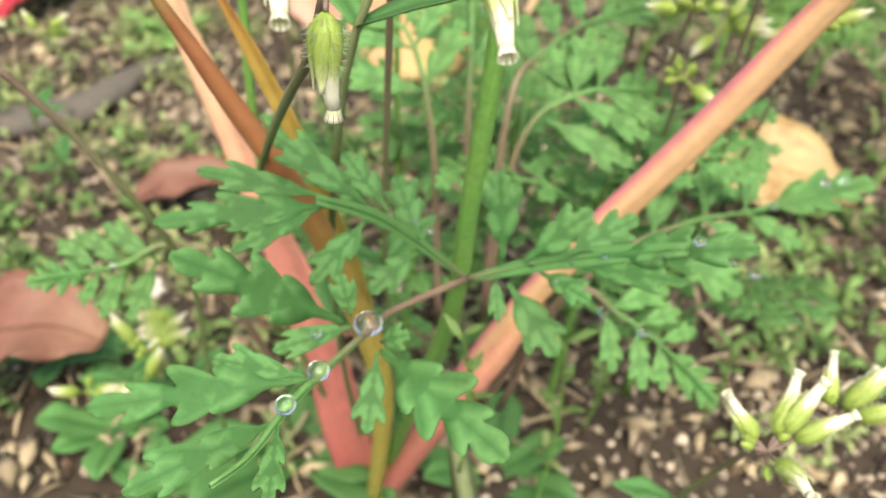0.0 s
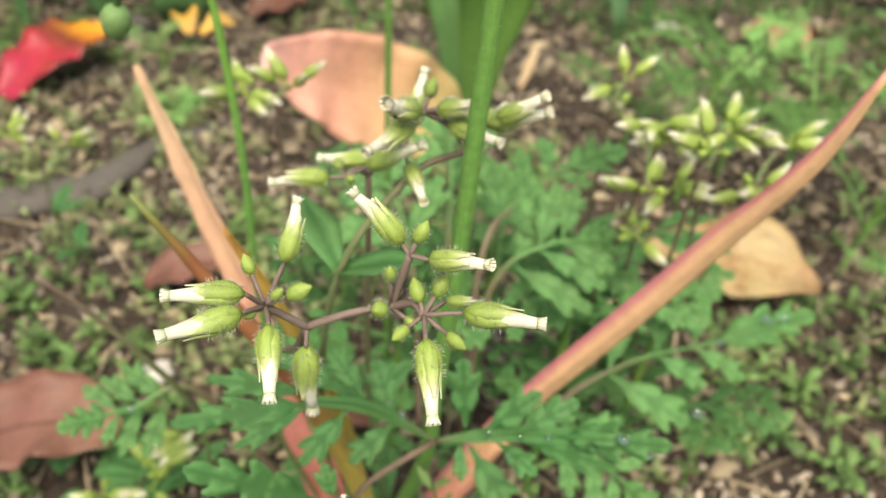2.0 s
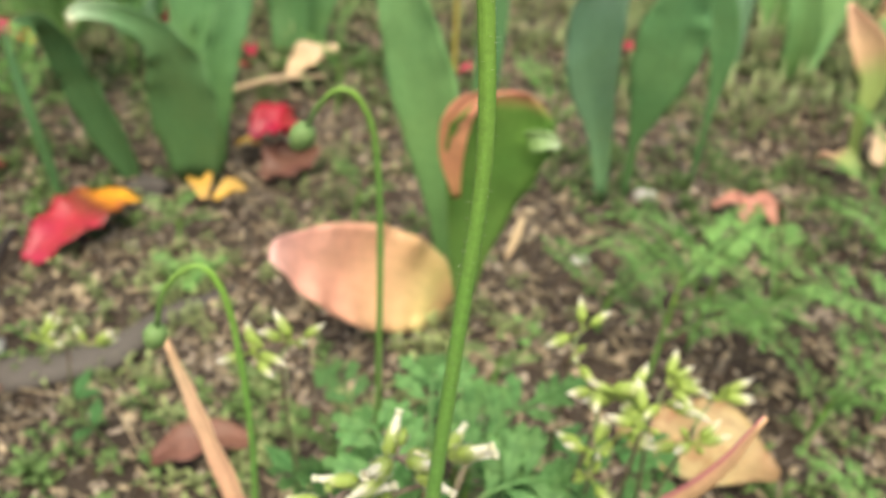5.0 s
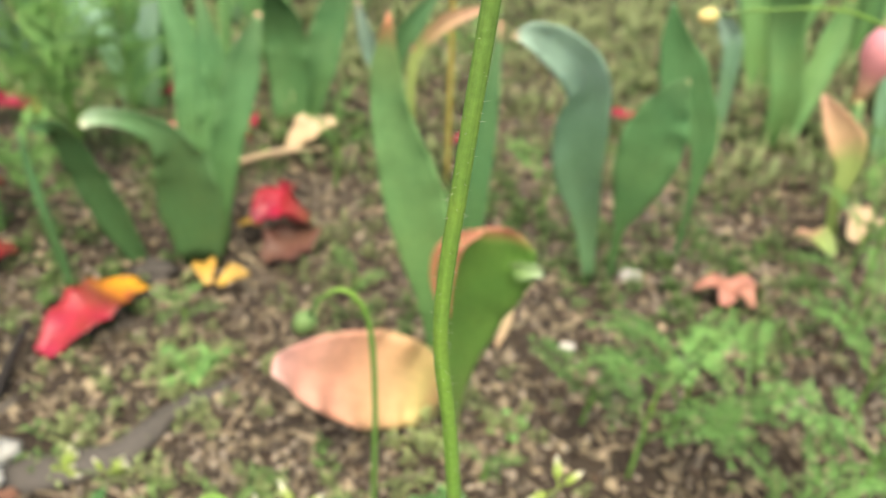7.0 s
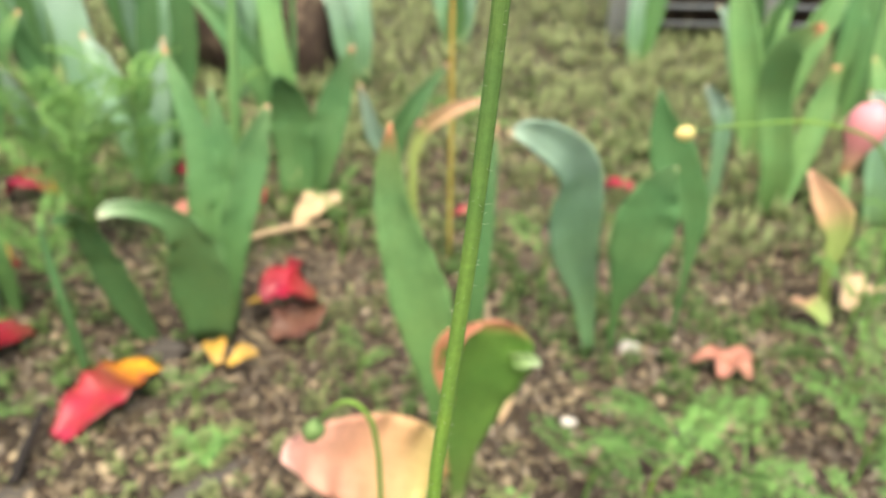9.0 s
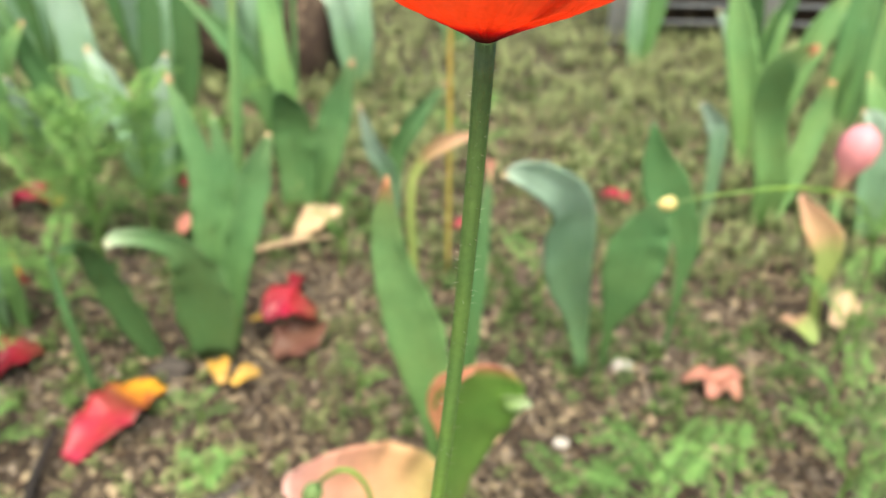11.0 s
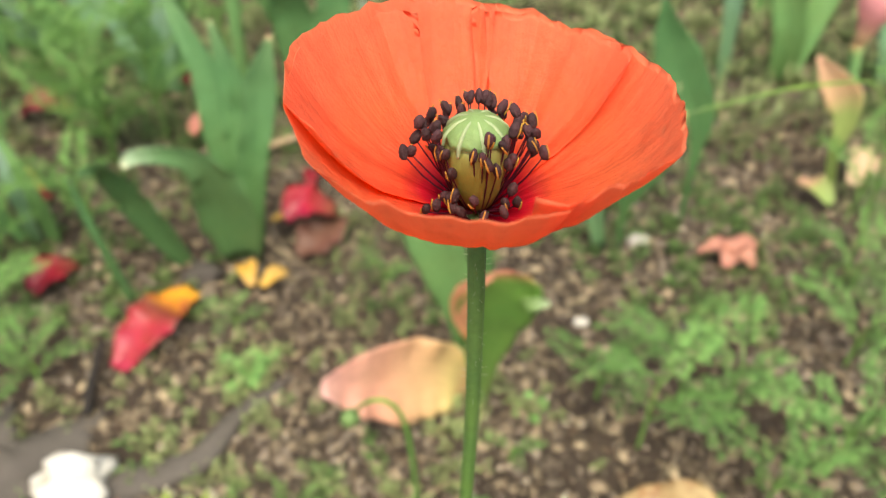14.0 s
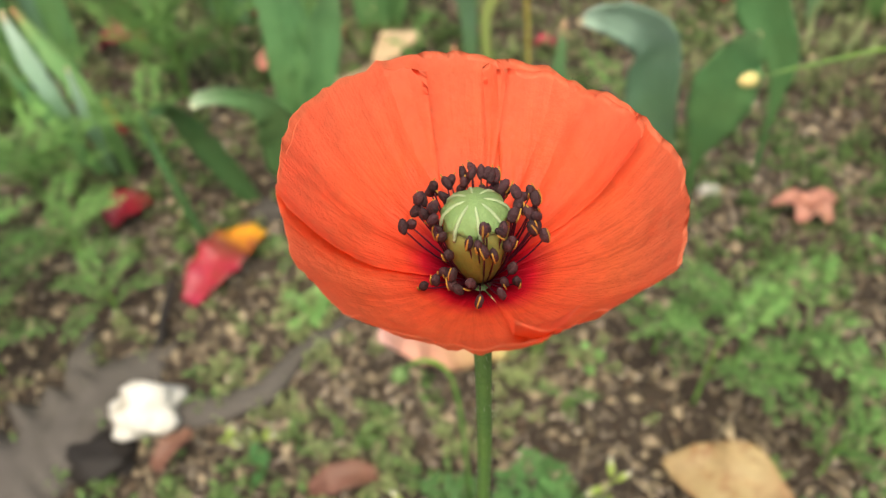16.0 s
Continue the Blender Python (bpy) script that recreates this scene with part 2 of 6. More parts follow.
M_OCHRE = surf("dead_leaf", [(0, (0.26, 0.18, 0.085)), (0.7, (0.3, 0.22, 0.105)), (1, (0.26, 0.16, 0.08))], grain=260, var=0.3, rough=0.55, trans=0.1, stripe=10, stain=(0.2, 0.1, 0.04))
M_MAROON = surf("brown_dead_leaf", [(0, (0.11, 0.048, 0.034)), (1, (0.15, 0.07, 0.047))], grain=260, var=0.3, rough=0.55, trans=0.08, stripe=10, rnd=0.25)
M_TAN = surf("pale_dry_leaf", [(0, (0.42, 0.3, 0.18)), (1, (0.48, 0.36, 0.23))], grain=260, var=0.3, rough=0.6, trans=0.12, stripe=10, rnd=0.2)
M_SLAB = surf("grey_slab", [(0, (0.085, 0.073, 0.064))], grain=160, var=0.35, rough=0.8, bump=0.7, stain=(0.07, 0.06, 0.05))
M_WHITE = surf("white_rock", [(0, (0.6, 0.57, 0.52))], grain=180, var=0.25, rough=0.8, bump=0.6, stain=(0.38, 0.34, 0.28))
M_BARK = surf("dark_bark", [(0, (0.045, 0.028, 0.02))], grain=120, var=0.5, rough=0.9, bump=1.0, stain=(0.14, 0.1, 0.07))
# near-black: the hollow's shade put into colour; a dark stick uses it too
M_HOLLOW = surf("hollow_shade_and_twig", [(0, (0.016, 0.012, 0.01))], grain=160, var=0.4, rough=0.7, bump=0.8)
M_METAL = surf("grey_steel", [(0, (0.1, 0.11, 0.12))], grain=120, var=0.3, rough=0.5, bump=0.1)
M_POST = surf("white_post", [(0, (0.68, 0.66, 0.66))], grain=120, var=0.2, rough=0.6, bump=0.1)
M_PINKBUD = surf("pink_bud", [(0, (0.55, 0.42, 0.2)), (0.4, (0.7, 0.3, 0.3)), (1, (0.75, 0.3, 0.36))], grain=260, var=0.2, rough=0.45, trans=0.2, stripe=10)
M_ORANGE = surf("orange_leaf", [(0, (0.24, 0.34, 0.1)), (0.46, (0.3, 0.36, 0.12)), (0.62, (0.54, 0.36, 0.2)), (1, (0.62, 0.38, 0.26))], grain=260, var=0.2, rough=0.5, trans=0.2, stripe=10)
M_BUD = surf("poppy_bud", [(0, (0.13, 0.22, 0.07)), (1, (0.17, 0.25, 0.09))], grain=900, var=0.25, rough=0.6, bump=0.4)
M_YBUD = surf("yellow_bud", [(0, (0.3, 0.34, 0.12)), (0.5, (0.62, 0.5, 0.2)), (1, (0.6, 0.45, 0.18))], grain=900, var=0.2, rough=0.6)
M_WATER = bpy.data.materials.new("water")
M_WATER.use_nodes = True
wb = M_WATER.node_tree.nodes["Principled BSDF"]
wb.inputs["Base Color"].default_value = (1, 1, 1, 1)
wb.inputs["Roughness"].default_value, wb.inputs["IOR"].default_value, wb.inputs["Transmission Weight"].default_value = 0.02, 1.33, 1.0

# ---- shape builders ----


def V(*p):
    return Vector(p)


def smooth(points, n):
    """n+1 points on a smooth curve through the control points, with its own parameter 0..1."""
    p = [Vector(q) for q in points]
    if len(p) == 2:
        return [p[0].lerp(p[1], i / n) for i in range(n + 1)]
    p = [p[0] * 2 - p[1], *p, p[-1] * 2 - p[-2]]
    segs, res = len(p) - 3, []
    for i in range(n + 1):
        f = min(i / n * segs, segs - 1e-6)
        k, t = int(f), f - int(f)
        a, b, c, d = p[k:k + 4]
        res.append(0.5 * (2 * b + (c - a) * t + (2 * a - 5 * b + 4 * c - d) * t * t + (3 * b - a - 3 * c + d) * t ** 3))
    return res


def value_at(values, u):
    f = u * (len(values) - 1)
    k = min(int(f), len(values) - 2)
    return values[k] + (values[k + 1] - values[k]) * (f - k)


def tangents(c):
    return [(c[min(i + 1, len(c) - 1)] - c[max(i - 1, 0)]).normalized() for i in range(len(c))]


class Geo:
    """Vertices, faces, texture places and vein marks gathered for one mesh."""

    def __init__(self):
        self.v, self.f, self.uv, self.a = [], [], [], []

    def add(self, p, u=0.0, v=0.0, a=0.0):
        self.v.append(tuple(p)), self.uv.append((u, v)), self.a.append(a)
        return len(self.v) - 1

    def tube(self, points, radii, sides=8, n=None, bumpy=0.0):
        n = n or max(4, 5 * (len(points) - 1))
        c = smooth(points, n)
        tan = tangents(c)
        side = tan[0].orthogonal().normalized()
        rows = []
        for i, (p, t) in enumerate(zip(c, tan)):
            side = (side - t * side.dot(t)).normalized()
            up = t.cross(side)
            r = value_at(radii, i / n)
            row = []
            for k in range(sides):
                q = 2 * math.pi * k / sides
                rr = r * (1 + bumpy * noise.noise(V(p.x * 900, p.y * 900, p.z * 900) + V(k, 0, 0)))
                row.append(self.add(p + (side * math.cos(q) + up * math.sin(q)) * rr, i / n, k / sides))
            rows.append(row)
        for i in range(n):
            for k in range(sides):
                k2 = (k + 1) % sides
                self.f.append((rows[i][k], rows[i][k2], rows[i + 1][k2], rows[i + 1][k]))
        self.f.append(tuple(rows[0][::-1]))
        self.f.append(tuple(rows[-1]))
        return self

    def strap(self, points, widths, normal, cup=0.0, fold=0.0, n=22, m=8, wave=0.0, thick=0.0006, twist=0.0, seed=0.0, lobe=0.0):
        """A leaf blade swept along its midrib: width by width, cupped or folded, with wavy margins and a real thickness."""
        c = smooth(points, n)
        tan = tangents(c)
        top, bot = [], []
        length = sum((c[i + 1] - c[i]).length for i in range(n))
        for i, (p, t) in enumerate(zip(c, tan)):
            u = i / n
            b = t.cross(Vector(normal)).normalized()
            nn = b.cross(t)
            tw = twist * u
            b, nn = b * math.cos(tw) + nn * math.sin(tw), nn * math.cos(tw) - b * math.sin(tw)
            w = max(value_at(widths, u), 0.0004) * 0.5
            ra, rb = [], []
            for j in range(m + 1):
                v = 2 * j / m - 1
                w2 = w * (1 + lobe * noise.noise(V(u * 5, seed + (3 if v > 0 else 9), 0)))
                q = p + b * (w2 * v) + nn * (w * (cup * (v * v - 0.3) + fold * abs(v)))
                q = q + nn * (wave * w * abs(v) ** 1.5 * noise.noise(V(u * length * 90, seed + (5 if v > 0 else 0), seed)))
                q = q + nn * (0.12 * w * noise.noise(V(u * 4, v * 1.5, seed + 2)))
                th = thick * (1 - 0.75 * v * v)
                vein = math.exp(-(v / 0.08) ** 2)
                ra.append(self.add(q, u, (v + 1) / 2, vein))
                rb.append(self.add(q - nn * th, u, (v + 1) / 2, vein))
            top.append(ra), bot.append(rb)
        for i in range(n):
            for j in range(m):
                self.f.append((top[i][j], top[i][j + 1], top[i + 1][j + 1], top[i + 1][j]))
                self.f.append((bot[i][j], bot[i + 1][j], bot[i + 1][j + 1], bot[i][j + 1]))
            self.f.append((top[i][0], top[i + 1][0], bot[i + 1][0], bot[i][0]))
            self.f.append((top[i][m], bot[i][m], bot[i + 1][m], top[i + 1][m]))
        for j in range(m):
            self.f.append((top[0][j], bot[0][j], bot[0][j + 1], top[0][j + 1]))
            self.f.append((top[n][j], top[n][j + 1], bot[n][j + 1], bot[n][j]))
        return self

    def leaflet(self, base, tip, normal, width, teeth=2, depth=0.45, droop=0.12, cup=0.15, seed=0.0, thick=0.00025, fine=1.0):
        """A lobed leaflet: a rounded, toothed outline filled with triangles, bent over, with sunken veins."""
        base, tip = Vector(base), Vector(tip)
        ax = tip - base
        L = ax.length
        ax.normalize()
        b = Vector(normal).cross(ax).normalized()
        nn = ax.cross(b)
        rr = random.Random(int(seed * 97) + 5)
        sides = []
        for sgn in (1, -1):
            pts = [(0.0, 0.05 * width), (0.16 * L, 0.07 * width)]
            pitch = 0.6 * L / teeth
            for k in range(teeth):
                env = (0.78, 1.0, 0.72, 0.5)[k] if teeth > 1 else 0.9
                x = L * 0.2 + pitch * (k + 0.12 * rr.uniform(-1, 1))
                y = 0.5 * width * env * rr.uniform(0.88, 1.1)
                low = max(0.1 * width, y * (0.9 - depth) * (0.6 if k == 0 else 0.95))
                pts += [(x, low), (x + 0.34 * pitch, y * 0.7), (x + 0.8 * pitch, y * 0.98), (x + 1.12 * pitch, y * 1.0), (x + 1.18 * pitch, y * 0.8), (x + 0.96 * pitch, low * 1.05)]
            pts += [(0.83 * L, 0.17 * width), (0.89 * L, 0.21 * width), (0.955 * L, 0.18 * width), (0.965 * L, 0.1 * width), (0.995 * L, 0.07 * width)]
            sides.append([(x, sgn * y) for x, y in pts])
        loop = sides[0] + [(L, 0.0)] + sides[1][::-1]
        for _ in range(2 if fine > 0.7 else 1):
            loop = [q for i in range(len(loop)) for q in (
                (0.75 * loop[i][0] + 0.25 * loop[(i + 1) % len(loop)][0], 0.75 * loop[i][1] + 0.25 * loop[(i + 1) % len(loop)][1]),
                (0.25 * loop[i][0] + 0.75 * loop[(i + 1) % len(loop)][0], 0.25 * loop[i][1] + 0.75 * loop[(i + 1) % len(loop)][1]))]
        step = max(width / (7.0 * fine), L / (16.0 * fine))

        def inside(x, y):
            odd = False
            for i in range(len(loop)):
                (x1, y1), (x2, y2) = loop[i - 1], loop[i]
                if (y1 > y) != (y2 > y) and x < (x2 - x1) * (y - y1) / (y2 - y1) + x1:
                    odd = not odd
            return odd
        pts = [Vector(q) for q in loop]
        k = len(pts)
        inner = []
        ny = int(width / 2 / step) + 1
        for i in range(1, int(L / step) + 1):
            for j in range(-ny, ny + 1):
                x, y = i * step, (j + 0.5 * (i % 2)) * step
                if inside(x, y) and min((x - q[0]) ** 2 + (y - q[1]) ** 2 for q in loop) > (0.35 * step) ** 2:
                    inner.append(Vector((x, y)))
        veins = [((0.0, 0.0), (L, 0.0))]
        for t in range(teeth):
            x = L * (0.2 + 0.6 * (t + 0.6) / teeth)
            for sgn in (1, -1):
                veins.append(((x - 0.22 * L, 0.0), (x + 0.08 * L, sgn * 0.42 * width)))
        spine = []
        for (x1, y1), (x2, y2) in veins:
            k2 = int(math.hypot(x2 - x1, y2 - y1) / (0.55 * step))
            for i in range(1, k2):
                q = Vector((x1 + (x2 - x1) * i / k2, y1 + (y2 - y1) * i / k2))
                if inside(q.x, q.y) and min((q.x - w[0]) ** 2 + (q.y - w[1]) ** 2 for w in loop) > (0.25 * step) ** 2 and all((q - w).length > 0.3 * step for w in spine):
                    spine.append(q)
        inner = [q for q in inner if all((q - w).length > 0.5 * step for w in spine)] + spine
        from_cdt = delaunay_2d_cdt(pts + inner, [(i, (i + 1) % k) for i in range(k)], [], 1, 1e-7)
        co, faces = from_cdt[0], from_cdt[2]
        top, bot = [], []
        for q in co:
            x, y = q
            d = 9.0
            for (x1, y1), (x2, y2) in veins:
                ex, ey = x2 - x1, y2 - y1
                s = max(0.0, min(1.0, ((x - x1) * ex + (y - y1) * ey) / (ex * ex + ey * ey)))
                d = min(d, math.hypot(x - x1 - s * ex, y - y1 - s * ey))
            vein = 0.95 * math.exp(-(d / (0.3 * step)) ** 2)
            z = -droop * L * (x / L) ** 2 + cup * abs(y) - 0.008 * width * math.exp(-(d / (0.5 * step)) ** 2)
            z += 0.03 * width * noise.noise(V(x / width * 1.3, y / width * 1.3, seed * 3.1))
            p = base + ax * x + b * y + nn * z
            top.append(self.add(p, x / L, 0.5 + y / width, vein))
            bot.append(self.add(p - nn * thick, x / L, 0.5 + y / width, vein))
        count = {}
        for f in faces:
            self.f.append(tuple(top[i] for i in f))
            self.f.append(tuple(bot[i] for i in reversed(f)))
            for i in range(len(f)):
                e = (f[i], f[(i + 1) % len(f)])
                count[e] = 1
        for i, j in count:
            if (j, i) not in count:
                self.f.append((top[j], top[i], bot[i], bot[j]))
        return self

    def chip(self, a, b, width, normal, sag=0.15, lift=0.0):
        """A small closed leaf blade or flake: an outline with a sunken middle above and a keel below."""
        a, b = Vector(a), Vector(b)
        d = b - a
        side = d.cross(Vector(normal)).normalized() * (width * 0.5)
        n = side.cross(d).normalized()
        mid = a + d * 0.5 + n * (lift * d.length)
        o = [self.add(a, 0, 0.5), self.add(mid + side, 0.5, 1), self.add(b, 1, 0.5), self.add(mid - side, 0.5, 0), self.add(mid - n * sag * width, 0.5, 0.5), self.add(mid - n * (sag + 0.12) * width, 0.5, 0.5)]
        for i in range(4):
            j = (i + 1) % 4
            self.f += [(o[j], o[i], o[4]), (o[i], o[j], o[5])]
        return self

    def lathe(self, base, axis, profile, sides=12, bend=0.0, rib=0.0, ribs=8):
        """A turned body: profile rows of (distance along the axis, radius)."""
        axis = Vector(axis).normalized()
        s1 = axis.orthogonal().normalized()
        s2 = axis.cross(s1)
        rows = []
        for i, (h, r) in enumerate(profile):
            u = i / (len(profile) - 1)
            row = []
            for k in range(sides):
                q = 2 * math.pi * k / sides
                r2 = r * (1 + rib * math.cos(ribs * q))
                row.append(self.add(Vector(base) + axis * h + (s1 * math.cos(q) + s2 * math.sin(q)) * r2 + s1 * bend * u * u, u, k / sides))
            rows.append(row)
        for i in range(len(profile) - 1):
            for k in range(sides):
                k2 = (k + 1) % sides
                self.f.append((rows[i][k], rows[i][k2], rows[i + 1][k2], rows[i + 1][k]))
        self.f.append(tuple(rows[0][::-1]))
        self.f.append(tuple(rows[-1]))
        return self

    def blob(self, centre, size, seed=0, rough=0.25, sub=1, turn=None, sharp=2.0):
        bm = bmesh.new()
        bmesh.ops.create_icosphere(bm, subdivisions=sub, radius=1)
        start = len(self.v)
        turn = turn or Matrix.Identity(3)
        for q in bm.verts:
            k = 1 + rough * noise.noise(q.co * sharp + V(seed * 3.7, seed, -seed))
            p = turn @ V(q.co.x * size[0] * k, q.co.y * size[1] * k, q.co.z * size[2] * k)
            self.add(Vector(centre) + p, q.co.x, q.co.y)
        for f in bm.faces:
            self.f.append(tuple(start + q.index for q in f.verts))
        bm.free()
        return self

    def mesh(self, name, material, flat=False):
        me = bpy.data.meshes.new(name)
        me.from_pydata(self.v, [], self.f)
        me.materials.append(material)
        uv = me.uv_layers.new(name="UVMap")
        idx = np.empty(len(me.loops), dtype=np.int32)
        me.loops.foreach_get("vertex_index", idx)
        uv.data.foreach_set("uv", np.array(self.uv, dtype=np.float32)[idx].ravel())
        at = me.attributes.new("vein", "FLOAT", "POINT")
        at.data.foreach_set("value", np.array(self.a, dtype=np.float32))
        if not flat:
            me.polygons.foreach_set("use_smooth", [True] * len(me.polygons))
        me.update()
        return me


def part(name, geo, material, parent, label="", flat=False):
    me = geo if isinstance(geo, bpy.types.Mesh) else geo.mesh(name, material, flat)
    ob = new(name, me)
    ob.parent = parent
    return tagged(ob, label)


def thing(name, label, category, group="", kind="", at=(0, 0, 0)):
    ob = new(name)
    ob.empty_display_size = 0.01
    ob.location = at
    return tagged(ob, label, category, group, kind)


def single(name, geo, material, label, category, group="", kind="", flat=False):
    return tagged(new(name, geo.mesh(name, material, flat)), label, category, group, kind)

# ---- ground ----


def ground_z(x, y):
    return (0.006 * noise.noise(V(x * 9, y * 9, 0.3)) + 0.003 * noise.noise(V(x * 40, y * 40, 2.1))
            + 0.0014 * noise.noise(V(x * 140, y * 140, 5.0))) - 0.002


def build_ground():
    # fine in the flower bed, coarser towards the horizon
    def steps(fine_a, fine_b, fine_step, out):
        mid = list(np.arange(fine_a, fine_b, fine_step))
        lo, hi, s = [], [], fine_step
        a, b = fine_a, fine_b
        while b < out:
            hi.append(b)
            lo.append(a - s)
            s *= 1.35
            a, b = a - s, b + s
        return sorted(lo) + mid + hi
    xs = steps(-0.5, 0.55, 0.0048, 1500)
    ys = steps(0.05, 1.1, 0.0048, 1500)
    g = Geo()
    for y in ys:
        for x in xs:
            near = abs(x) < 3 and -2 < y < 4
            g.add((x, y, ground_z(x, y) if near else -0.002), x, y)
    w = len(xs)
    for j in range(len(ys) - 1):
        for i in range(w - 1):
            g.f.append((j * w + i, j * w + i + 1, (j + 1) * w + i + 1, (j + 1) * w + i))
    return single("ground", g, M_SOIL, "dark brown crumbly garden soil of a flower bed", "ground", kind="structure")


ground = build_ground()


# ---- withered tulip at the poppy's foot ----
def withered_tulip():
    t = thing("withered_tulip", "withered tulip with folded pink and tan leaves", "tulip", at=(0.018, 0.135, 0))
    inv = Matrix.Translation((-0.018, -0.135, 0))

    def put(name, geo, mat, label):
        ob = part(name, geo, mat, t, label)
        ob.data.transform(inv)
        return ob
    put("leaf", Geo().strap([(0.018, 0.137, 0), (0.009, 0.146, 0.045), (-0.004, 0.157, 0.085), (-0.014, 0.164, 0.115), (-0.0225, 0.171, 0.137)],
        [0.0135, 0.0112, 0.0072, 0.0052, 0.0016], (-0.3, -0.8, 0.5), fold=0.3, wave=0.5, thick=0.0006, seed=1), M_HUSK, "pink leaf drying to a tan tip")
    put("leaf", Geo().strap([(0.022, 0.1345, 0), (0.0435, 0.136, 0.052), (0.059, 0.137, 0.081), (0.074, 0.1365, 0.106), (0.086, 0.135, 0.129), (0.094, 0.132, 0.147), (0.0985, 0.1315, 0.163)],
        [0.0035, 0.0048, 0.0056, 0.0054, 0.0046, 0.0032, 0.001], (-0.1, -0.95, 0.45), fold=-0.45, wave=0.15, thick=0.0009, seed=2, n=30), M_FOLD, "long folded leaf, rose above and tan below")
    put("leaf_base", Geo().tube([(0.021, 0.1345, -0.002), (0.032, 0.1352, 0.024), (0.0435, 0.1358, 0.0465), (0.055, 0.1366, 0.069)], [0.0034, 0.0036, 0.0034, 0.0016], sides=12, bumpy=0.15), M_SHEATH, "dull pink fleshy leaf base")
    put("leaf", Geo().tube([(0.02, 0.131, 0), (0.025, 0.122, 0.06), (0.0185, 0.118, 0.1), (0.0085, 0.117, 0.125), (-0.0022, 0.1163, 0.1485)],
        [0.0016, 0.0022, 0.0021, 0.0015, 0.0003], sides=10, bumpy=0.2), M_BROWN, "rolled red-brown leaf")
    put("leaf", Geo().strap([(0.022, 0.134, 0), (0.0225, 0.128, 0.07), (0.0165, 0.124, 0.108), (0.011, 0.122, 0.1285), (0.0075, 0.121, 0.139)],
        [0.003, 0.003, 0.0026, 0.0022, 0.0008], (0.2, -0.9, 0.4), fold=0.6, wave=0.2, seed=4), M_YELLOW, "yellow narrow leaf")
    return t


withered_tulip()


# ---- the poppy ----
UP = (0.0, -0.5, 0.85)
STEM = [(0.021, 0.139, -0.004), (0.029, 0.13, 0.04), (0.0372, 0.118, 0.085), (0.0393, 0.113, 0.115), (0.0414, 0.112, 0.14), (0.0432, 0.112, 0.168), (0.0452, 0.112, 0.198), (0.0465, 0.112, 0.22), (0.0452, 0.112, 0.239), (0.0433, 0.112, 0.256), (0.0447, 0.112, 0.276), (0.0464, 0.112, 0.295), (0.0478, 0.112, 0.316), (0.0486, 0.112, 0.335), (0.049, 0.1125, 0.3497)]
POPPY = Vector((0.049, 0.1125, 0.3497))


def petal(az, span, seed, lift, reach=1.0):
    """One broad poppy petal: a fan from the receptacle, bowl-shaped, ruffled and crumpled towards its rim."""
    g = Geo()
    n, m = 44, int(span * 50)
    rows, under = [], []
    for i in range(n + 1):
        r = i / n
        ra, rb = [], []
        for j in range(m + 1):
            a = 2 * j / m - 1
            half = span * (0.86 + 0.14 * r)
            q = az + a * half
            c1, s1, c2, s2 = math.cos(q), math.sin(q), math.cos(2 * q), math.sin(2 * q)
            R = reach * (0.016 + 0.0004 * c1 + 0.0004 * s1 - 0.0001 * c2 - 0.0004 * s2)
            R *= (1 - 0.11 * abs(a) ** 7) * (1 + 0.042 * noise.noise(V(q * 3.1, seed, 0.5)) + 0.013 * noise.noise(V(q * 13, seed, 3)))
            rad = 0.0011 + (R - 0.0011) * r
            rise = 0.0099 - 0.001 * c1 - 0.0001 * s1 + 0.0001 * c2 - 0.0006 * s2
            h = 0.0026 * (1 - (1 - min(1.0, r / 0.55)) ** 2) + rise * r ** 3 + lift * (0.35 + 0.65 * r) * (1 - 0.3 * abs(a) ** 5)
            # wide folds fanning out, wrinkles between them, a frilled rim
            h += 0.00042 * r * noise.noise(V(c1 * 6.5, s1 * 6.5, r * 1.1)) + 0.0003 * r * noise.noise(V(c1 * 15, s1 * 15, r * 2.6 + 4))
            h += 0.0011 * max(0.0, r - 0.72) * noise.noise(V(c1 * 8, s1 * 8, 9.0))
            w = noise.noise(V(c1 * 4, s1 * 4, r * 5))
            h += 0.00017 * min(1.0, r * 1.6) * noise.noise(V(c1 * 13 + 2 * w, s1 * 13 + w, r * 12.0 + 2 * w))
            p = POPPY + V(c1 * rad, s1 * rad, h)
            ra.append(g.add(p, r, j / m * span))
            rb.append(g.add(p - V(c1 * 0.00006, s1 * 0.00006, 0.00011), r, j / m * span))
        rows.append(ra), under.append(rb)
    for i in range(n):
        for j in range(m):
            g.f.append((rows[i][j], rows[i + 1][j], rows[i + 1][j + 1], rows[i][j + 1]))
            g.f.append((under[i][j], under[i][j + 1], under[i + 1][j + 1], under[i + 1][j]))
        for a, b in ((0, 1), (m, -1)):
            g.f.append((rows[i][a], under[i][a], under[i + 1][a], rows[i + 1][a])[::b])
    for j in range(m):
        g.f.append((rows[n][j], under[n][j], under[n][j + 1], rows[n][j + 1]))
    return g


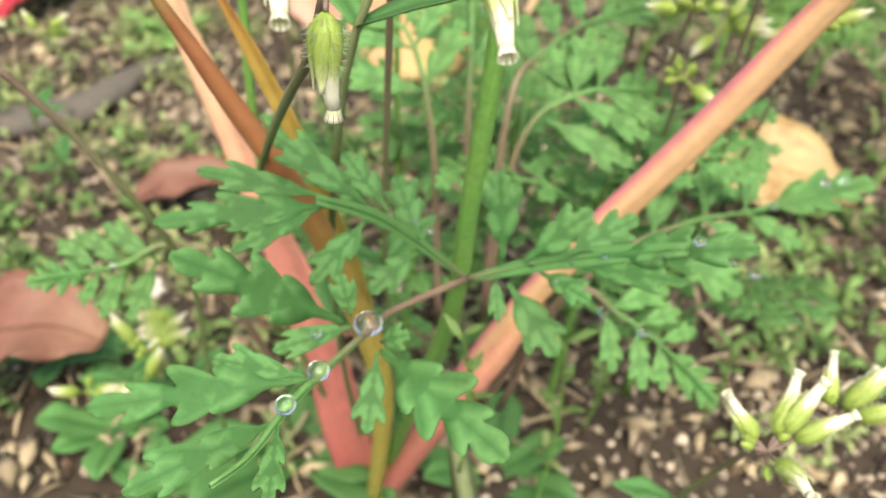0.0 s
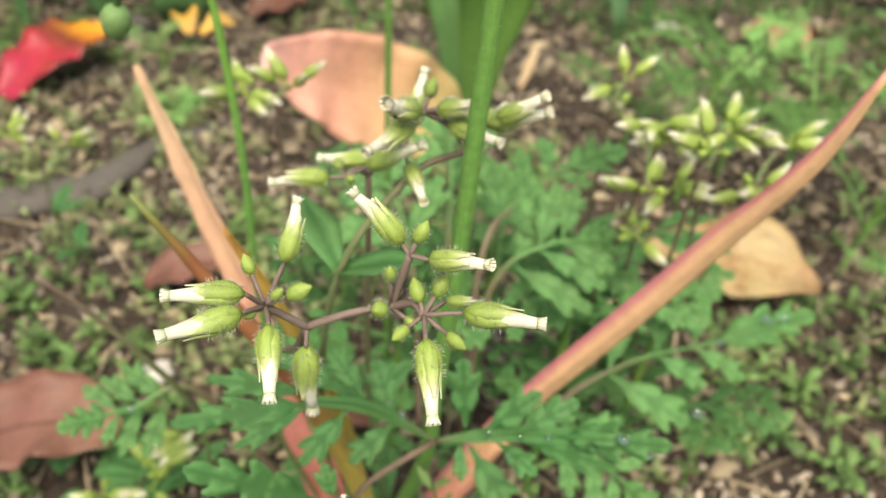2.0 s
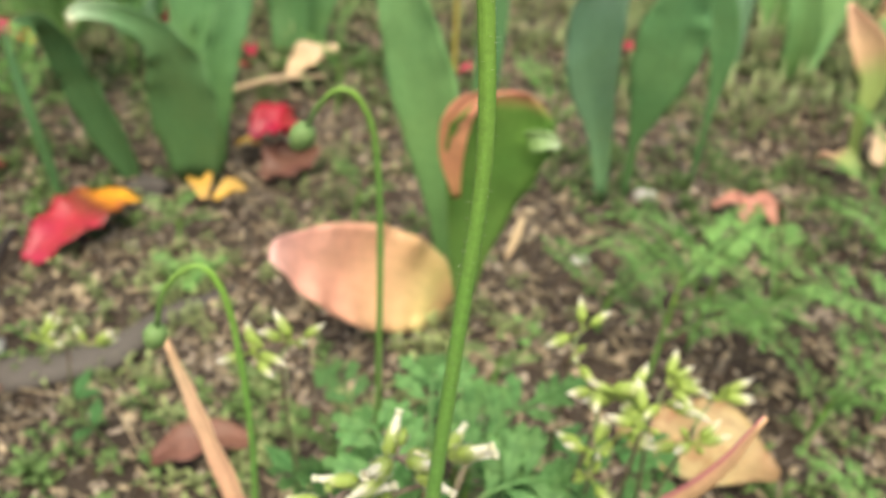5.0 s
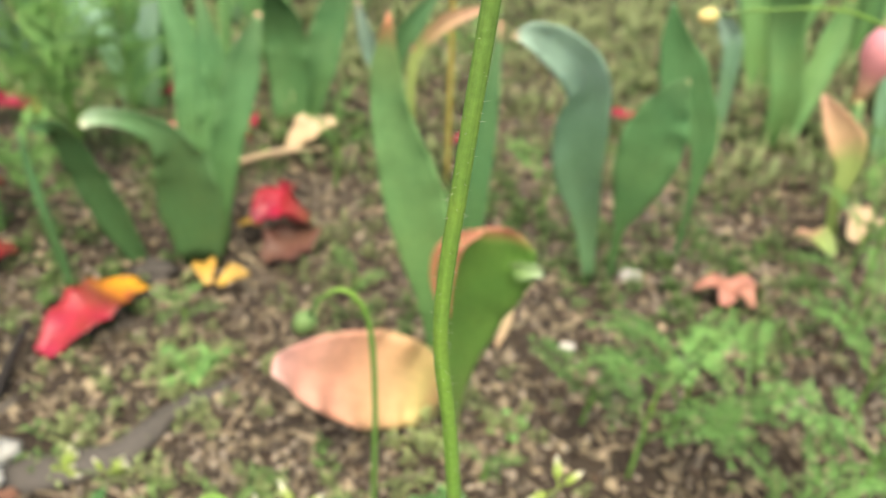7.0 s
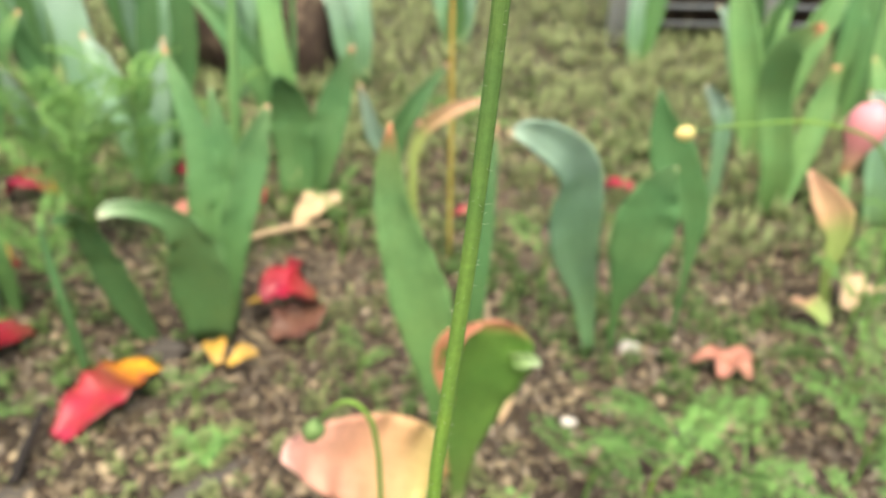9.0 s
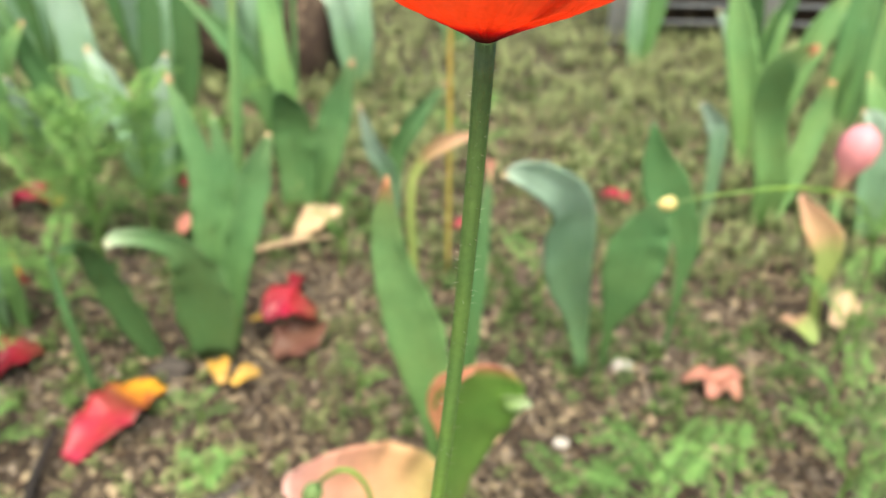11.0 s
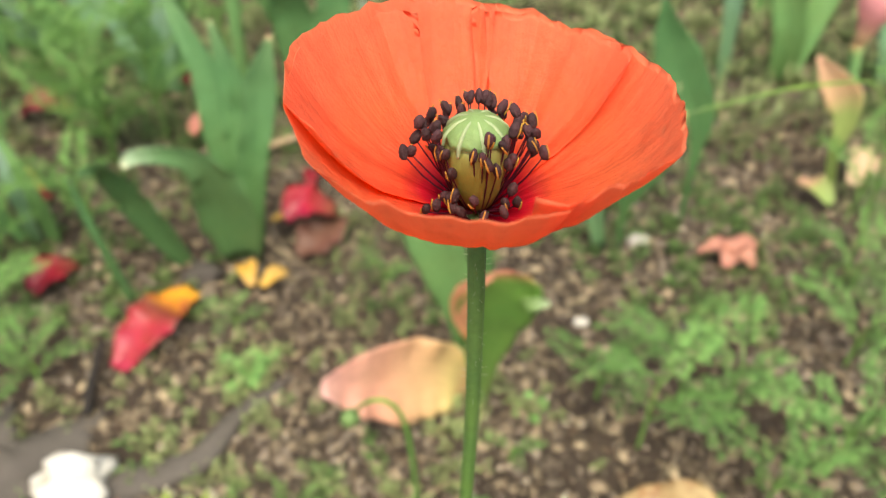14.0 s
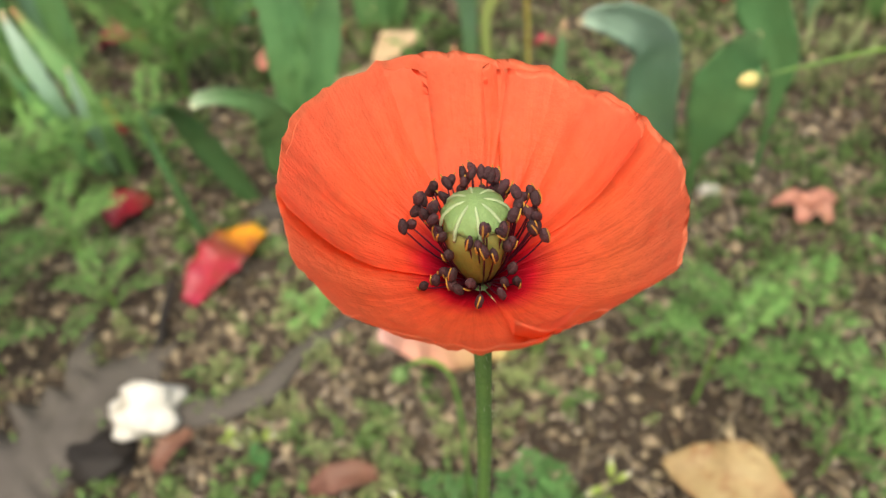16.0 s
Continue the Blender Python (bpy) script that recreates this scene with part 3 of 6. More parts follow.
def poppy():
    t = thing("poppy", "orange-red poppy in full bloom on a bristly green stem", "flower")
    part("stem", Geo().tube(STEM, [0.0018, 0.0017, 0.0014, 0.0012, 0.00105, 0.00098, 0.0009, 0.0009, 0.00088, 0.00086, 0.00095], sides=12, n=60), M_POPPY_STEM, t, "bristly green stem")
    hairs = Geo()
    c = smooth(STEM, 700)
    r2 = random.Random(3)
    for i in range(60, 690):
        q = r2.uniform(0, 6.28)
        d = V(math.cos(q), math.sin(q), 0.25)
        hairs.tube([c[i] + d * 0.0008, c[i] + d * (0.0009 + r2.uniform(0.0002, 0.0008))], [0.000022, 0.000008], sides=3, n=1)
    tagged(part("hairs", hairs, M_HAIR, t, "fine pale bristles"), kind="stuff")
    # two wide outer petals, two narrower ones inside them
    for az, span, seed, lift, reach in ((208, 97, 4.0, 0.0, 1.0), (6, 80, 3.0, 0.0002, 1.0), (57, 34, 2.0, 0.0004, 0.985), (143, 61, 1.0, 0.0006, 1.0)):
        part("petal", petal(radians(az), radians(span), seed, lift, reach), M_PETAL, t)
    pod = part("seed_pod", Geo().lathe(POPPY, (0, 0.0, 1), [(0.0006, 0.0007), (0.0016, 0.0015), (0.0034, 0.0023), (0.0058, 0.0027), (0.0078, 0.0027), (0.0088, 0.0023)], sides=32, rib=0.03, ribs=8),
               M_POD, t, "olive-green ribbed seed pod")
    part("stigma_disc", Geo().lathe(POPPY + V(0, 0, 0.0082), (0, 0, 1), [(0, 0.0022), (0.0004, 0.00275), (0.0009, 0.0026), (0.0017, 0.0017), (0.0022, 0.0005)], sides=32, rib=0.05, ribs=8), M_STIGMA, pod, "pale green domed stigma disc")
    top = POPPY + V(0, 0, 0.0103)
    for k in range(8):
        q = 2 * math.pi * (k + 0.3) / 8
        d = V(math.cos(q), math.sin(q), 0)
        part("stigma_ray", Geo().tube([top + d * 0.0002, top + d * 0.0016 + V(0, 0, -0.0004), top + d * 0.0026 + V(0, 0, -0.0014), top + d * 0.0029 + V(0, 0, -0.0024)], [0.0001, 0.00015, 0.00021, 0.00013], sides=6), M_RAY, pod, "whitish stigma ray")
    r3 = random.Random(11)
    count = 84
    for k in range(count):
        q = 2 * math.pi * k / count + r3.uniform(-0.1, 0.1)
        reach = r3.choice((0.0031, 0.0033, 0.0036, 0.0041, 0.0048, 0.0055, 0.006)) + r3.uniform(-0.0003, 0.0003)
        rise = math.sqrt(max(0.0088 ** 2 - reach ** 2, 0.00001)) * r3.uniform(0.72, 1.1)
        if math.sin(q) < -0.35:
            if r3.random() < 0.6:
                rise *= r3.uniform(0.22, 0.5)
            elif reach > 0.0036:
                reach = r3.uniform(0.003, 0.0034)
        if math.sin(q) < -0.75 and r3.random() < 0.5:
            continue
        d = V(math.cos(q), math.sin(q), 0)
        p0 = POPPY + d * 0.0011 + V(0, 0, 0.0009)
        p2 = POPPY + d * reach + V(0, 0, 0.0009 + rise)
        p1 = p0.lerp(p2, 0.5) + d * r3.uniform(0.0001, 0.0006)
        st = part("stamen", Geo().tube([p0, p1, p2], [0.0001, 0.00008, 0.00006], sides=5, n=5), M_FILAMENT, t)
        turn = Euler((r3.uniform(-0.6, 0.6), r3.uniform(-0.6, 0.6), q)).to_matrix()
        part("anther", Geo().blob(p2 + V(0, 0, 0.0003), (0.00045, 0.00036, 0.00074), k, 0.2, 2, turn), M_ANTHER, st)
        if r3.random() < 0.6:
            part("pollen", Geo().tube([p2 + turn @ V(0.00036, -0.00016, -0.0003), p2 + turn @ V(0.00044, -0.00018, 0.0003), p2 + turn @ V(0.00036, -0.00016, 0.001)], [0.00006, 0.0001, 0.00006], sides=5, n=4), M_POLLEN, st, "yellow pollen seam")
    # leaves of the stem
    node_at = (0.0395, 0.114, 0.0985)

    def leaf(rachis, leaflets, label, mat=M_POPPY_LEAF, stalk=(0.00055, 0.0005, 0.0004, 0.0003, 0.0002), winged=0.0, stalk_mat=M_PETIOLE):
        g = Geo()
        for k, (a, b, w, teeth, depth) in enumerate(leaflets):
            g.leaflet(a, b, (0.05 * (k % 3 - 1), -0.55, 0.8), w, teeth, depth, droop=0.06 + 0.05 * (k % 3), seed=k + 10 * rachis[0][0] * 100 + rachis[-1][0] * 777)
        if winged:
            g.strap([Vector(q) + V(0, 0, -0.0002) for q in rachis], [winged * 0.4, winged, winged * 1.1, winged * 0.7], UP, fold=0.2, thick=0.0003, n=14, m=6)
        ob = part("leaf", g, mat, t, label)
        part("leaf_stalk", Geo().tube(rachis, stalk, sides=8, n=20), stalk_mat, ob, "thin leaf stalk")
        return ob
    leaf([node_at, (0.0297, 0.103, 0.1031), (0.0271, 0.0945, 0.1084), (0.0231, 0.0838, 0.1134), (0.0209, 0.0777, 0.1157), (0.0187, 0.0715, 0.1169), (0.0164, 0.0675, 0.1185)], [
        ((0.0242, 0.0955, 0.1085), (0.0079, 0.0905, 0.1238), 0.0075, 3, 0.42),
        ((0.0249, 0.0962, 0.109), (0.0235, 0.0985, 0.1137), 0.0038, 1, 0.1),
        ((0.0253, 0.0935, 0.1102), (0.0174, 0.0885, 0.1118), 0.0038, 1, 0.15),
        ((0.0223, 0.082, 0.1148), (0.0004, 0.0775, 0.1149), 0.006, 3, 0.5),
        ((0.0219, 0.0825, 0.1145), (0.0122, 0.083, 0.1165), 0.0039, 2, 0.35),
        ((0.0206, 0.0765, 0.1155), (0.0105, 0.066, 0.1204), 0.0043, 2, 0.4),
        ((0.0205, 0.0755, 0.116), (0.0211, 0.067, 0.1167), 0.0032, 2, 0.35),
        ((0.0285, 0.0935, 0.1062), (0.0423, 0.077, 0.1103), 0.0095, 3, 0.5),
        ((0.0283, 0.093, 0.1064), (0.0277, 0.0835, 0.1037), 0.0041, 2, 0.35),
        ((0.0283, 0.0955, 0.1051), (0.0319, 0.095, 0.1074), 0.0039, 1, 0.1),
    ], "deeply lobed green leaf with water drops on its stalk", winged=0.0009)
    leaf([node_at, (0.0319, 0.1125, 0.1072), (0.0265, 0.1095, 0.1141), (0.0202, 0.1055, 0.1198)], [
        ((0.022, 0.1065, 0.1181), (0.0019, 0.1, 0.1204), 0.0053, 3, 0.35),
        ((0.0211, 0.108, 0.118), (0.0066, 0.1055, 0.1241), 0.0039, 2, 0.3),
        ((0.0257, 0.1095, 0.1158), (0.0144, 0.112, 0.125), 0.0054, 2, 0.35),
        ((0.0284, 0.111, 0.1135), (0.0221, 0.116, 0.1194), 0.0045, 2, 0.4),
        ((0.0324, 0.1125, 0.1073), (0.0288, 0.119, 0.1137), 0.0058, 2, 0.4),
        ((0.0259, 0.1085, 0.1142), (0.0193, 0.1005, 0.1105), 0.0048, 2, 0.45),
        ((0.0207, 0.106, 0.1181), (0.0109, 0.0985, 0.1174), 0.0033, 2, 0.3),
        ((0.0327, 0.1125, 0.1056), (0.0261, 0.1055, 0.1041), 0.0052, 2, 0.45),
    ], "lobed green leaf with crinkled tips", winged=0.002, stalk=(0.0005, 0.00024, 0.00012, 0.00004), stalk_mat=M_PETIOLE_GREEN)
    leaf([node_at, (0.0492, 0.1125, 0.1035), (0.0583, 0.109, 0.109), (0.0669, 0.105, 0.1141)], [
        ((0.0576, 0.109, 0.1087), (0.0737, 0.102, 0.1175), 0.0061, 3, 0.4),
        ((0.0529, 0.1105, 0.1052), (0.066, 0.1015, 0.1123), 0.0046, 2, 0.4),
        ((0.0526, 0.1105, 0.1071), (0.0622, 0.113, 0.1125), 0.0056, 2, 0.42),
        ((0.0472, 0.1125, 0.1037), (0.0562, 0.115, 0.1116), 0.0063, 2, 0.45),
        ((0.0445, 0.1135, 0.103), (0.0435, 0.118, 0.1151), 0.0067, 2, 0.45),
        ((0.0497, 0.1115, 0.1027), (0.0551, 0.1045, 0.1056), 0.0044, 2, 0.4),
        ((0.0454, 0.113, 0.099), (0.0526, 0.1035, 0.094), 0.0069, 2, 0.42),
        ((0.0436, 0.1135, 0.0993), (0.0441, 0.1075, 0.0968), 0.003, 1, 0.2),
    ], "lobed green leaf dotted with water drops", winged=0.0026, stalk=(0.0005, 0.00024, 0.00012, 0.00004), stalk_mat=M_PETIOLE_GREEN)
    return t


poppy()


# ---- water drops ----
def drop(p, size, squash=0.7):
    g = Geo()
    g.blob(Vector(p) + V(0, 0, size * squash * 0.45), (size * 0.85, size * 0.85, size * squash * 0.85), 1, 0.08, 2)
    single("water_drop", g, M_WATER, "clear round water drop on a leaf", "water drop", group="water drops on the leaves")


for p, s in (((0.0272, 0.0942, 0.1093), 0.0022),
             ((0.0232, 0.0832, 0.1142), 0.0015),
             ((0.0211, 0.077, 0.1167), 0.0013),
             ((0.0219, 0.0895, 0.1132), 0.0008),
             ((0.0639, 0.1055, 0.1111), 0.0012),
             ((0.0673, 0.1035, 0.1164), 0.001),
             ((0.0575, 0.108, 0.1094), 0.0006),
             ((0.0534, 0.1098, 0.1064), 0.0005),
             ((0.0484, 0.112, 0.1035), 0.0006),
             ((0.034, 0.1105, 0.1106), 0.0007),
             ((0.0319, 0.112, 0.1111), 0.0005),
             ((0.072, 0.1025, 0.1138), 0.0006),
             ((0.0514, 0.107, 0.1053), 0.0005)):
    drop(p, s)


# ---- sticky chickweed ----
def capsule_meshes():
    r = random.Random(5)
    calyx = Geo()
    for k in range(5):
        q = 2 * math.pi * k / 5
        d = V(math.cos(q), math.sin(q), 0)
        calyx.strap([V(0, 0, 0) + d * 0.0002, V(0, 0, 0.0012) + d * 0.0012, V(0, 0, 0.003) + d * 0.00134, V(0, 0, 0.0048) + d * 0.00108, V(0, 0, 0.0063) + d * 0.00098],
                    [0.0009, 0.0017, 0.0018, 0.0011, 0.00008], d, cup=-0.5, n=9, m=4, thick=0.00015, seed=k)
    tube = Geo()
    tube.lathe((0, 0, 0.0002), (0, 0, 1), [(0, 0.0004), (0.0015, 0.0009), (0.0035, 0.0011), (0.005, 0.0009), (0.0064, 0.0007), (0.0076, 0.0006)], sides=12, bend=0.0007)
    s1 = V(0, 0, 1).orthogonal().normalized()
    for k in range(10):
        q = 2 * math.pi * k / 10
        d = V(math.cos(q), math.sin(q), 0)
        c = V(0, 0, 0.0077) + s1 * 0.0007
        tube.strap([c + d * 0.00058, c + d * 0.00066 + V(0, 0, 0.0005), c + d * 0.0008 + V(0, 0, 0.001)], [0.0003, 0.0002, 0.00003], d, n=3, m=2, thick=0.00005)
    shut = Geo()
    shut.lathe((0, 0, 0.0002), (0, 0, 1), [(0, 0.0004), (0.0015, 0.0009), (0.0035, 0.0009), (0.005, 0.0007), (0.0064, 0.00042), (0.0076, 0.00012)], sides=10, bend=0.0005)
    hair = Geo()
    for k in range(190):
        q, h = r.uniform(0, 6.28), r.uniform(0.0001, 0.0042)
        d = V(math.cos(q), math.sin(q), r.uniform(-0.2, 0.6)).normalized()
        rad = 0.00136 if h > 0.001 else 0.0008
        a = V(math.cos(q) * rad, math.sin(q) * rad, h)
        hair.tube([a, a + d * r.uniform(0.0003, 0.0007)], [0.00003, 0.000012], sides=3, n=1)
    bud = Geo()
    bud.lathe((0, 0, 0), (0, 0, 1), [(0, 0.0003), (0.0006, 0.0009), (0.0016, 0.00115), (0.0026, 0.0009), (0.0034, 0.0003), (0.0037, 0.00005)], sides=10, rib=0.06, ribs=5)
    return (calyx.mesh("calyx", M_SEPAL), tube.mesh("capsule_tube", M_TUBE), hair.mesh("hairs", M_HAIR), bud.mesh("bud", M_CALYX), shut.mesh("capsule_tube", M_TUBE))


CALYX, TUBE, HAIR, BUD, SHUT = capsule_meshes()


def set_on(ob, base, direction, scale=1.0, spin=0.0):
    q = Vector(direction).to_track_quat("Z", "Y").to_matrix().to_4x4()
    ob.matrix_local = Matrix.Translation(base) @ q @ pose(0, 0, 0, 0, 0, spin) @ Matrix.Scale(scale, 4)


def capsule(plant, base, direction, scale, spin, fruit=True, hairy=True):
    if fruit:
        ob = part("seed_capsule", CALYX, None, plant)
        part("capsule_tube", TUBE if hairy else SHUT, None, ob, "papery white toothed tube" if hairy else "papery white tip")
        if hairy:
            tagged(part("hairs", HAIR, None, ob), kind="stuff")
    else:
        ob = part("bud", BUD, None, plant)
        if hairy:
            tagged(part("hairs", HAIR, None, ob), kind="stuff").scale = (0.8, 0.8, 0.6)
    set_on(ob, base, direction, scale, spin)
    return ob


def chickweed(root, node_points, fruits, buds, label, stalks=(), leaves=0, seed=1, hairy=True, thick=0.00048):
    """A sticky chickweed: a stalk from the ground, forked at the head, with seed capsules and buds on short stalks."""
    t = thing("chickweed", label, "weed", group="chickweed plants")
    r = random.Random(seed)
    main = [root, *node_points[:1]] if len(root) == 3 and not isinstance(root[0], tuple) else [*root, node_points[0]]
    part("stalk", Geo().tube(main, [thick * 1.3, thick], sides=7, n=24), M_STALK, t, "dull purplish hairy stalk")
    for branch in stalks:
        part("branch", Geo().tube(branch, [thick * 0.95, thick * 0.8], sides=7, n=12), M_BRANCH if hairy else M_STALK, t)
    for k, (a, b, tip) in enumerate(fruits):
        a, b, tip = Vector(a), Vector(b), Vector(tip)
        d = tip - b
        part("pedicel", Geo().tube([a, a.lerp(b, 0.6), b], [0.0003, 0.00024], sides=5, n=4), M_BRANCH if hairy else M_CALYX, t)
        capsule(t, b, d, d.length / 0.0088, r.uniform(0, 360), True, hairy)
    for k, (a, b, size) in enumerate(buds):
        a, b = Vector(a), Vector(b)
        d = (b - a)
        part("pedicel", Geo().tube([a, b], [0.0003, 0.00024], sides=5, n=2), M_BRANCH if hairy else M_CALYX, t)
        capsule(t, b, d, size / 0.0046, r.uniform(0, 360), False, hairy)
    for k in range(leaves):
        f = (k + 1) / (leaves + 1.5)
        c = smooth(main, 20)
        p = c[int(20 * f)]
        for sgn in (1, -1):
            q = r.uniform(0, 3.14) + (0 if sgn > 0 else 3.14)
            d = V(math.cos(q), math.sin(q), 0.5)
            part("leaf", Geo().strap([p, p + d * 0.006, p + d * 0.012 + V(0, 0, -0.001)], [0.002, 0.006, 0.0008], (0, 0, 1), cup=0.25, n=8, m=4, thick=0.0003, seed=k), M_POPPY_LEAF, t)
    return t


NA, NM, NB, NC = (0.0228, 0.0882, 0.1578), (0.0264, 0.089, 0.1542), (0.0347, 0.091, 0.1555), (0.0366, 0.092, 0.1618)
ND = (0.0382, 0.0882, 0.1575)
chickweed([(0.014, 0.146, 0.0), (-0.0003, 0.135, 0.0862), (0.0102, 0.118, 0.1145), (0.0154, 0.108, 0.1277), (0.0196, 0.1005, 0.1371), (0.0238, 0.093, 0.1461)], [NM], [
    (NA, (0.0236, 0.0940, 0.1582), (0.0252, 0.099, 0.1628)),
    (NA, (0.0218, 0.0862, 0.1614), (0.0146, 0.085, 0.1622)),
    (NA, (0.0218, 0.0846, 0.1606), (0.0152, 0.0805, 0.161)),
    (NA, (0.0240, 0.0848, 0.1589), (0.0250, 0.078, 0.1558)),
    (NM, (0.0264, 0.0876, 0.1526), (0.0259, 0.086, 0.1440)),
    (NC, (0.0358, 0.0932, 0.1622), (0.0312, 0.0952, 0.1676)),
    (NC, (0.0386, 0.0908, 0.1624), (0.0442, 0.088, 0.1652)),
    (ND, (0.0420, 0.0878, 0.1585), (0.0500, 0.0868, 0.1588)),
    (ND, (0.0402, 0.0905, 0.1572), (0.0440, 0.0912, 0.1568)),
    (ND, (0.0386, 0.0842, 0.1586), (0.0398, 0.0772, 0.1552)),
], [
    (NA, (0.0214, 0.0902, 0.1600), 0.0028), (NA, (0.0236, 0.0882, 0.1588), 0.0024), (NA, (0.0250, 0.0884, 0.1590), 0.0036), (NA, (0.0222, 0.0868, 0.1585), 0.0022),
    (NB, (0.0348, 0.0905, 0.1598), 0.0026), (NB, (0.0342, 0.0888, 0.1575), 0.0036), (ND, (0.0378, 0.0892, 0.1582), 0.0033), (ND, (0.0392, 0.0895, 0.1588), 0.0034),
    (ND, (0.0368, 0.087, 0.1570), 0.0026), (ND, (0.0405, 0.0868, 0.1565), 0.003), (NC, (0.0372, 0.0925, 0.1630), 0.0032), (NB, (0.0365, 0.0885, 0.1565), 0.0022),
], "sticky chickweed head with white-tipped seed capsules", stalks=[[NM, (0.024, 0.0888, 0.1562), NA], [NM, (0.031, 0.0895, 0.156), NB], [NB, NC], [NB, (0.037, 0.09, 0.1572), ND]], seed=2)


def loose_head(root, head, count, spread, seed, label, hairy=False, leaves=2, via=None):
    """A chickweed whose capsules spray out from a forked head."""
    r = random.Random(seed)
    head = Vector(head)
    forks, stalks = [], []
    for k in range(max(2, count // 4)):
        q = 2 * math.pi * (k + r.random() * 0.5) / max(2, count // 4)
        f = head + V(math.cos(q) * spread * 0.55, math.sin(q) * spread * 0.45, r.uniform(-0.1, 0.5) * spread)
        forks.append(f)
        stalks.append([head, head.lerp(f, 0.5) + V(0, 0, 0.001), f])
    fruits, buds = [], []
    for k in range(count):
        f = forks[k % len(forks)]
        q = r.uniform(0, 6.28)
        d = V(math.cos(q), math.sin(q) * 0.8, r.uniform(-0.35, 1.0)).normalized()
        b = f + d * r.uniform(0.002, 0.004)
        fruits.append((f, b, b + d * r.uniform(0.0072, 0.0095)))
        if k % 2:
            q += 2
            d = V(math.cos(q), math.sin(q), r.uniform(0, 1)).normalized()
            buds.append((f, f + d * 0.002, r.uniform(0.0025, 0.004)))
    mid = Vector(root).lerp(head, 0.5) + V(r.uniform(-1, 1), r.uniform(-1, 1), 0) * 0.006
    return chickweed([root, *(via or [tuple(mid)])], [tuple(head)], fruits, buds, label, stalks, leaves, seed, hairy)


loose_head((0.03, 0.14, 0.0), (0.029, 0.121, 0.150), 5, 0.009, 21, "sticky chickweed with few pale capsules", True)
loose_head((0.018, 0.142, 0.0), (0.0425, 0.1205, 0.155), 8, 0.011, 22, "sticky chickweed with a loose capsule head", True, via=[(0.016, 0.13, 0.07), (0.0235, 0.114, 0.132), (0.034, 0.118, 0.151)])
loose_head((0.075, 0.185, 0.0), (0.08, 0.166, 0.121), 9, 0.014, 23, "pale chickweed head with open capsules")
loose_head((0.1, 0.19, 0.0), (0.097, 0.178, 0.113), 10, 0.016, 24, "yellowish chickweed head dense with capsules")
loose_head((0.09, 0.2, 0.0), (0.083, 0.172, 0.103), 8, 0.014, 25, "yellowish chickweed head dense with capsules")
loose_head((0.11, 0.2, 0.0), (0.108, 0.177, 0.112), 9, 0.016, 33, "yellowish chickweed head dense with capsules")
loose_head((0.085, 0.19, 0.0), (0.09, 0.163, 0.126), 8, 0.014, 34, "pale chickweed head with open capsules")
loose_head((0.0, 0.2, 0.0), (0.002, 0.178, 0.126), 8, 0.012, 26, "chickweed head with pale open capsules")
loose_head((0.075, 0.22, 0.0), (0.078, 0.198, 0.118), 5, 0.009, 27, "small chickweed head with pale capsules")
loose_head((0.085, 0.11, 0.0), (0.0805, 0.091, 0.0965), 10, 0.011, 28, "chickweed head with half-open white capsules", True)
loose_head((-0.03, 0.16, 0.0), (-0.021, 0.135, 0.058), 7, 0.011, 29, "low chickweed with pale capsules")
loose_head((-0.045, 0.165, 0.0), (-0.036, 0.135, 0.035), 7, 0.011, 30, "low chickweed with pale capsules")
loose_head((-0.095, 0.25, 0.0), (-0.09, 0.235, 0.072), 8, 0.014, 31, "chickweed head with pale capsules")


# ---- tulip leaves ----
def tulip_leaf(points, widths, mat, label, normal=(0, -1, 0.35), cup=0.3, fold=0.0, wave=0.25, seed=0.0, extra=(), twist=0.0, group=""):
    t = thing("tulip", label, "tulip", group=group)
    part("leaf", Geo().strap(points, widths, normal, cup, fold, 26, 10, wave, 0.0012, seed=seed, twist=twist), mat, t)
    for pts, wd, mt, lab, cp in extra:
        part("leaf", Geo().strap(pts, wd, normal, cp, fold, 22, 8, wave, 0.0012, seed=seed + 3), mt, t, lab)
    return t


tulip_leaf([(0.043, 0.352, 0.004), (0.026, 0.346, 0.02), (0.003, 0.334, 0.036), (-0.017, 0.319, 0.053), (-0.034, 0.304, 0.069)], [0.018, 0.047, 0.052, 0.038, 0.01], M_PEACH,
           "fallen peach-coloured tulip leaf, cupped, yellowing at one end", normal=(0.35, -0.75, 0.55), cup=0.25, wave=0.3, seed=3)
tulip_leaf([(0.042, 0.368, -0.003), (0.038, 0.366, 0.041), (0.0355, 0.364, 0.063), (0.0315, 0.362, 0.095), (0.026, 0.36, 0.123), (0.0195, 0.357, 0.149), (0.014, 0.354, 0.172), (0.0122, 0.35, 0.196), (0.0136, 0.346, 0.219)],
           [0.012, 0.012, 0.016, 0.027, 0.0305, 0.025, 0.0178, 0.0126, 0.0016], M_TULIP_LIME,
           "tulip with an upright bright green leaf, reddish at its tip", cup=0.3, wave=0.5, seed=5, extra=[
    ([(0.044, 0.374, -0.002), (0.051, 0.378, 0.08), (0.056, 0.384, 0.15), (0.06, 0.388, 0.205)], [0.008, 0.013, 0.012, 0.002], M_TULIP, "narrow upright leaf", 0.4)])
